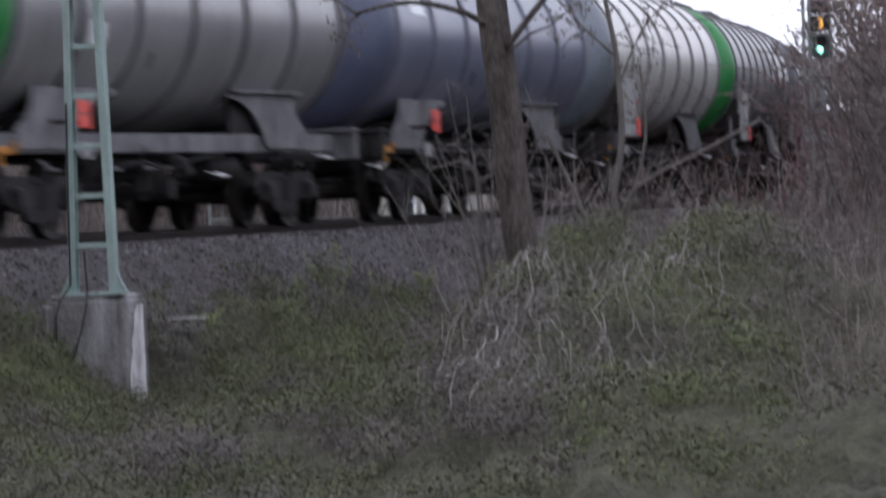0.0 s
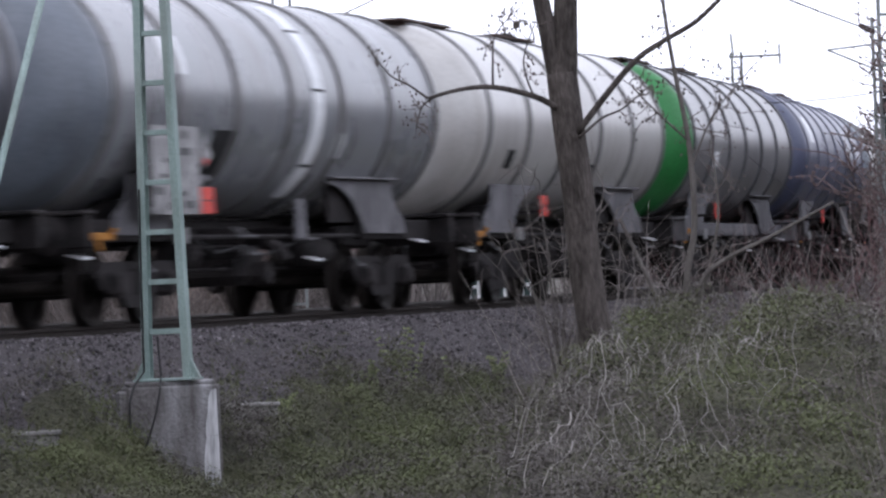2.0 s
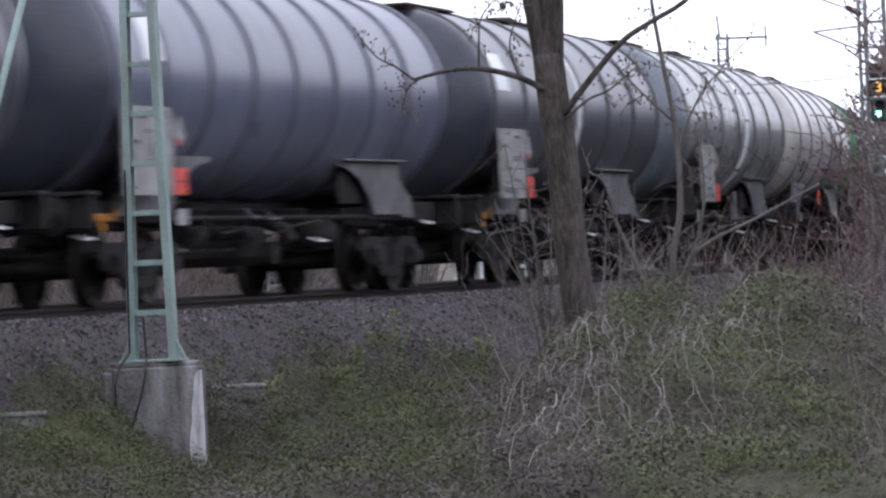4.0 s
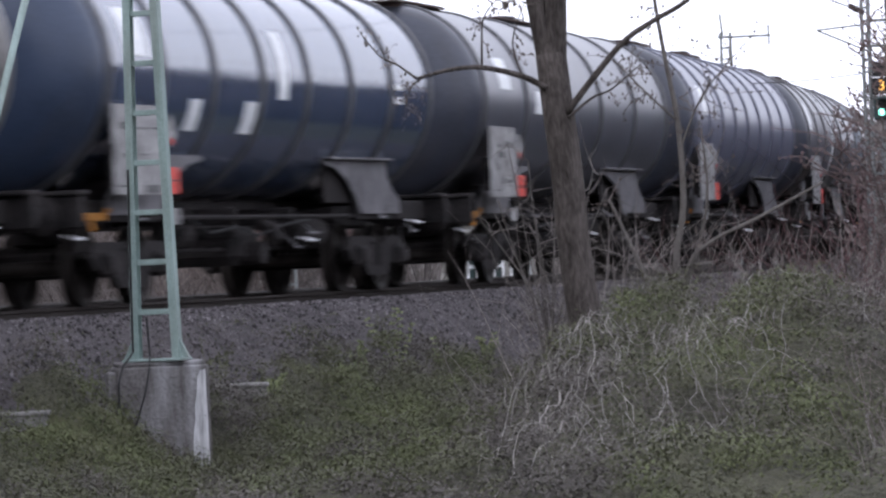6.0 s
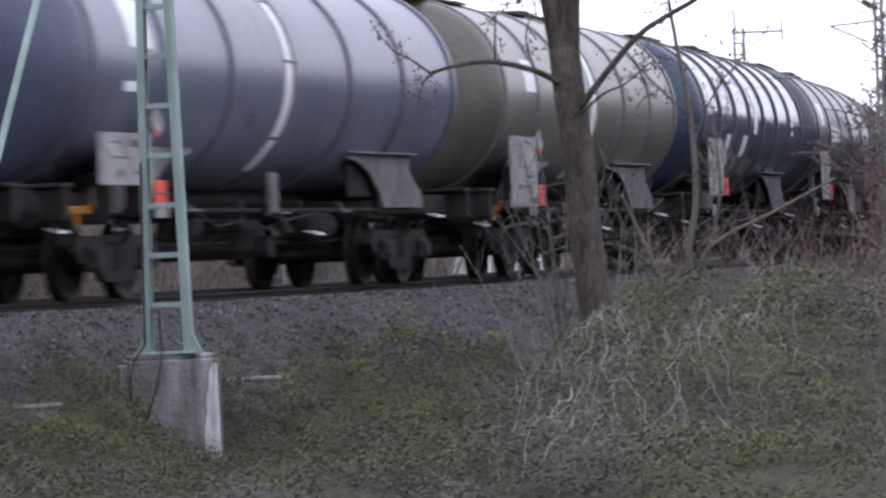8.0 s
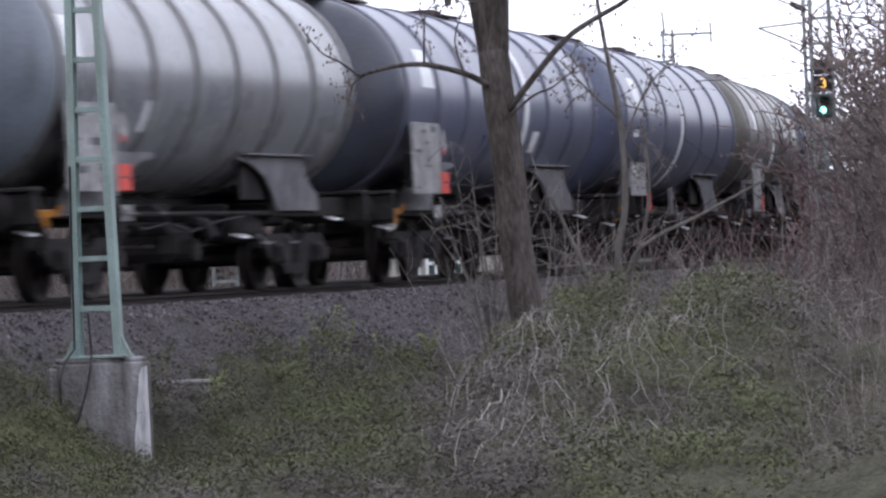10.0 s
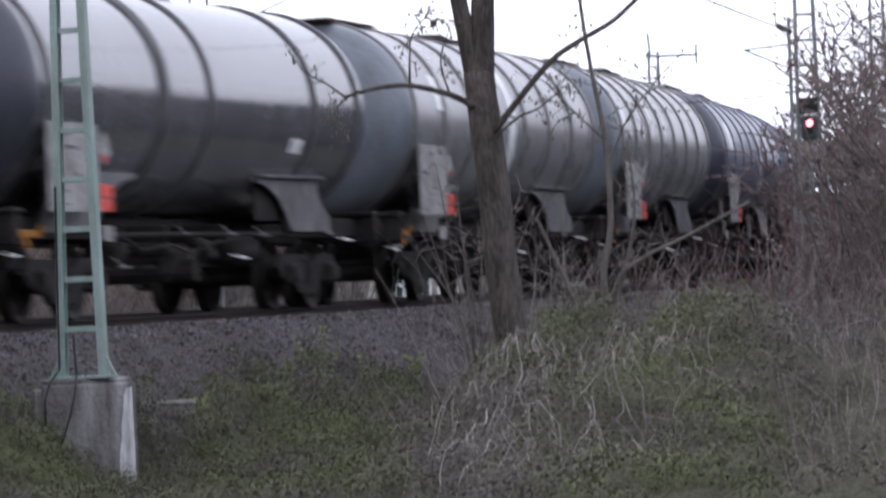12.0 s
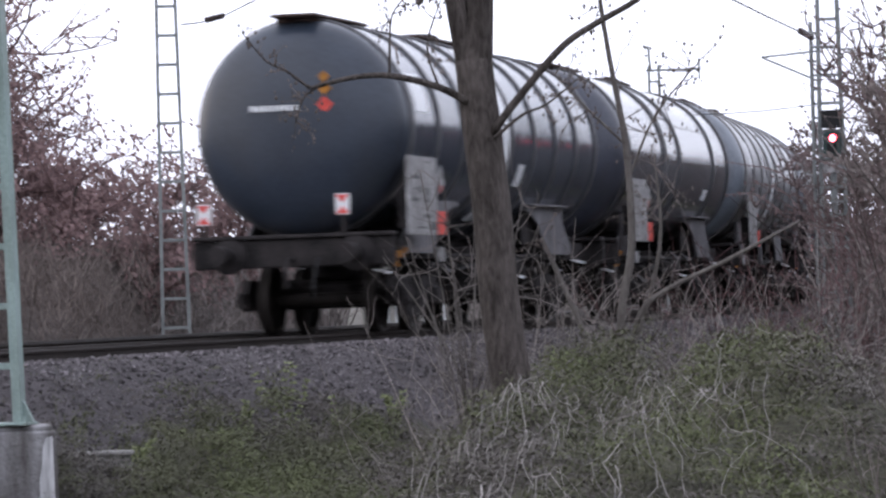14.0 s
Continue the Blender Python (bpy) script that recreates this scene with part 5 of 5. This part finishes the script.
def far_bank():
    """A low overgrown bank with brown scrub beyond the second track."""
    sh = Shape()
    ss = [-60 + i * 1.0 for i in range(200)]
    us = [-9.6, -10.2, -11.0, -12.5, -15.0, -18.0]
    lv = [0.0, 0.55, 0.9, 1.0, 0.9, 0.0]
    for q in ss:
        top = (2.7 + 0.5 * noise.noise((q * 0.4, 0, 5)) + 0.3 * noise.noise((q * 1.5, 4, 6))) * (0.62 if 24 < q < 32 else 1.0)
        for u, k in zip(us, lv):
            p, _ = along(q, u - 7.0 * max(0.0, min(1.0, (q - 46) / 4)) + 0.3 * noise.noise((q * 0.9, u, 2)))
            sh.v.append((p.x, p.y, ground_z(p.x, p.y) - 0.1 + top * k))
    n = len(us)
    for i in range(len(ss) - 1):
        for j in range(n - 1):
            a = i * n + j
            sh.f.append((a, a + n, a + n + 1, a + 1))
    tagged(part("scrub_bank", sh, SCRUB, smooth=True), "low brown scrub bank beyond the second track", "scrub bank", kind="structure")
    rng = np.random.default_rng(77)
    tw = Shape()
    for i in range(9000):
        p, _ = along(rng.uniform(-20, 49), rng.uniform(-12.5, -9.7))
        z = ground_z(p.x, p.y) + rng.uniform(0.0, 2.2)
        tw.tube(*wiggle(rng, (p.x, p.y, z), (rng.normal() * 0.5, rng.normal() * 0.5, 1), rng.uniform(0.5, 1.4), 4, rng.uniform(0.007, 0.014), 0.35), n=3)
    tagged(part("scrub_twigs", tw, SCRUB_TWIG), "brown dry twigs on the scrub bank", "scrub", kind="stuff")


far_bank()


def far_woods():
    """A low line of woods added where the railway runs out of sight, to close the sky gap, and an unseen dark mass
    added behind the camera to darken the tanks' reflections.
    """
    # the second row stands unseen behind the camera, only to be reflected
    for y, x0, x1, hgt, name, label in ((235.0, -60, 70, 3.4, "backdrop_woods", "low dark line of woods added far along the railway"), (-24.0, -90, 90, 9.0, "backdrop_roadside", "unseen dark mass behind the camera, added to darken reflections")):
        sh = Shape()
        n = 90
        for i in range(n + 1):
            x = x0 + (x1 - x0) * i / n
            top = hgt * (1 + 0.22 * noise.noise((x * 0.25, y, 0)) + 0.15 * noise.noise((x * 0.9, y, 1)))
            for k, z in ((0.0, -2.0), (0.6, top * 0.7), (2.2, top), (5.0, top * 0.9), (8.0, -2.0)):
                sh.v.append((x, y + math.copysign(k, y), z))
        for i in range(n):
            for j in range(4):
                a = i * 5 + j
                sh.f.append((a, a + 1, a + 6, a + 5))
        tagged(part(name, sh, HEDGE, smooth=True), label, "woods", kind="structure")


far_woods()


def tree_belt():
    """A solid dark mass for trees along the bank, beyond the bushes; mostly out of view, added to darken the tanks'
    reflections.
    """
    sh = Shape()
    ss = [50 + i * 1.3 for i in range(130)]
    us = [0.0, 0.25, 0.8, 1.8, 4.0, 7.0, 10.0]
    lv = [0.0, 0.7, 0.92, 1.0, 0.97, 0.8, 0.0]
    for y in ss:
        near = max(0.0, min(1.0, (66 - y) / 8))
        top = 5.6 - 2.2 * near + 1.6 * noise.noise((y * 0.35, 0, 0)) + 1.0 * noise.noise((y * 1.1, 4, 0))
        for u, k in zip(us, lv):
            x = (0.119 - 0.017 * near) * y + 0.4 + u + 0.4 * noise.noise((y * 0.6, u, k * 3))
            sh.v.append((x, y, ground_z(x, y) - 0.1 + top * k))
    n = len(us)
    for i in range(len(ss) - 1):
        for j in range(n - 1):
            a = i * n + j
            sh.f.append((a, a + 1, a + n + 1, a + n))
    tagged(part("backdrop_trees", sh, HEDGE, smooth=True), "dense dark tree mass along the bank, mostly unseen, for tank reflections", "tree belt", kind="structure")


tree_belt()



WEEDS = ((-7.4, 3.5, 1.0), (-7.0, 3.9, 0.6), (-9.6, 3.7, 0.5), (-11.2, 3.9, 0.4), (-4.0, 3.6, 0.45), (-13.2, 3.8, 0.35), (-1.5, 3.8, 0.5))


def ballast_weed(x, y, height, seed, label="upright pale green weed at the ballast's edge"):
    """An upright leafy weed on the bank's shoulder."""
    rng = np.random.default_rng(seed)
    z = ground_z(x, y)
    w = thing("weed", pose(x, y, z), label, "weed", "weeds on the bank")
    stems, leaf = Shape(), Shape()
    for i in range(5):
        h = height * rng.uniform(0.5, 1.0)
        pts, radii = wiggle(rng, (rng.normal() * 0.05, rng.normal() * 0.05, -0.05), (rng.normal() * 0.16, rng.normal() * 0.16, 1), h, 9, 0.006, 0.2)
        stems.tube(pts, radii, n=4)
        for q in pts[1:]:
            for k in range(12):
                d = Vector((rng.normal(), rng.normal(), rng.uniform(-0.2, 0.8))).normalized()
                e = d.orthogonal().normalized() * 0.014
                n = rng.uniform(0.03, 0.065)
                leaf.add([q, q + d * n * 0.5 + e, q + d * n, q + d * n * 0.5 - e], [(0, 1, 2, 3)])
    part("stems", stems, TWIG, w)
    part("foliage", leaf, WEED, w)


for i, (s_at, u_at, h_at) in enumerate(WEEDS):
    at, _ = along(s_at, u_at)
    ballast_weed(at.x, at.y, h_at, 200 + i)
ballast_weed(1.37, 43.0, 2.2, 230, "tall leafy sprout beside the tree's foot")

for x, y, ln, over in ((-2.70, 50.45, 0.85, 0.10), (-4.53, 44.6, 0.8, -0.03)):
    lid_z = ground_z(x, y) + over
    tagged(part("cable_duct", Shape().box((x, y, lid_z), (ln, 0.34, 0.05), 0.015).box((x, y, lid_z - 0.075), (ln - 0.06, 0.30, 0.12), 0.01), DUCT), "short pale concrete cable duct lid in the weeds", "cable duct", "cable ducts")


# ---- movement
def motions():
    """The train runs along the line; added shutters stand in for the signal's lamps switching over."""
    for w, s0 in WAGONS:
        walk(w, [(t, line_pose(s0 + SPEED * t)) for t in range(15)])
    turn = -SPEED / 0.46 / FPS
    for w, s0 in WAGONS:
        for ob in w.children_recursive:
            if ob.name.split(".")[0] == "wheelset":
                home = ob.matrix_basis.copy()
                walk(ob, [(i / FPS, home @ Matrix.Rotation(-turn * i, 4, "Y")) for i in range(421)])
    a, b = pose(0.0, -0.03, 3.02), pose(-0.03, -0.03, 2.85)
    walk(LENS_COVER, [(0, a), (10.1, a), (10.3, b), (14, b)])
    a, b = pose(0, -0.03, 3.68), pose(0, -0.03, 3.36)
    walk(NUMBER_COVER, [(0, a), (10.1, a), (10.3, b), (14, b)])


motions()
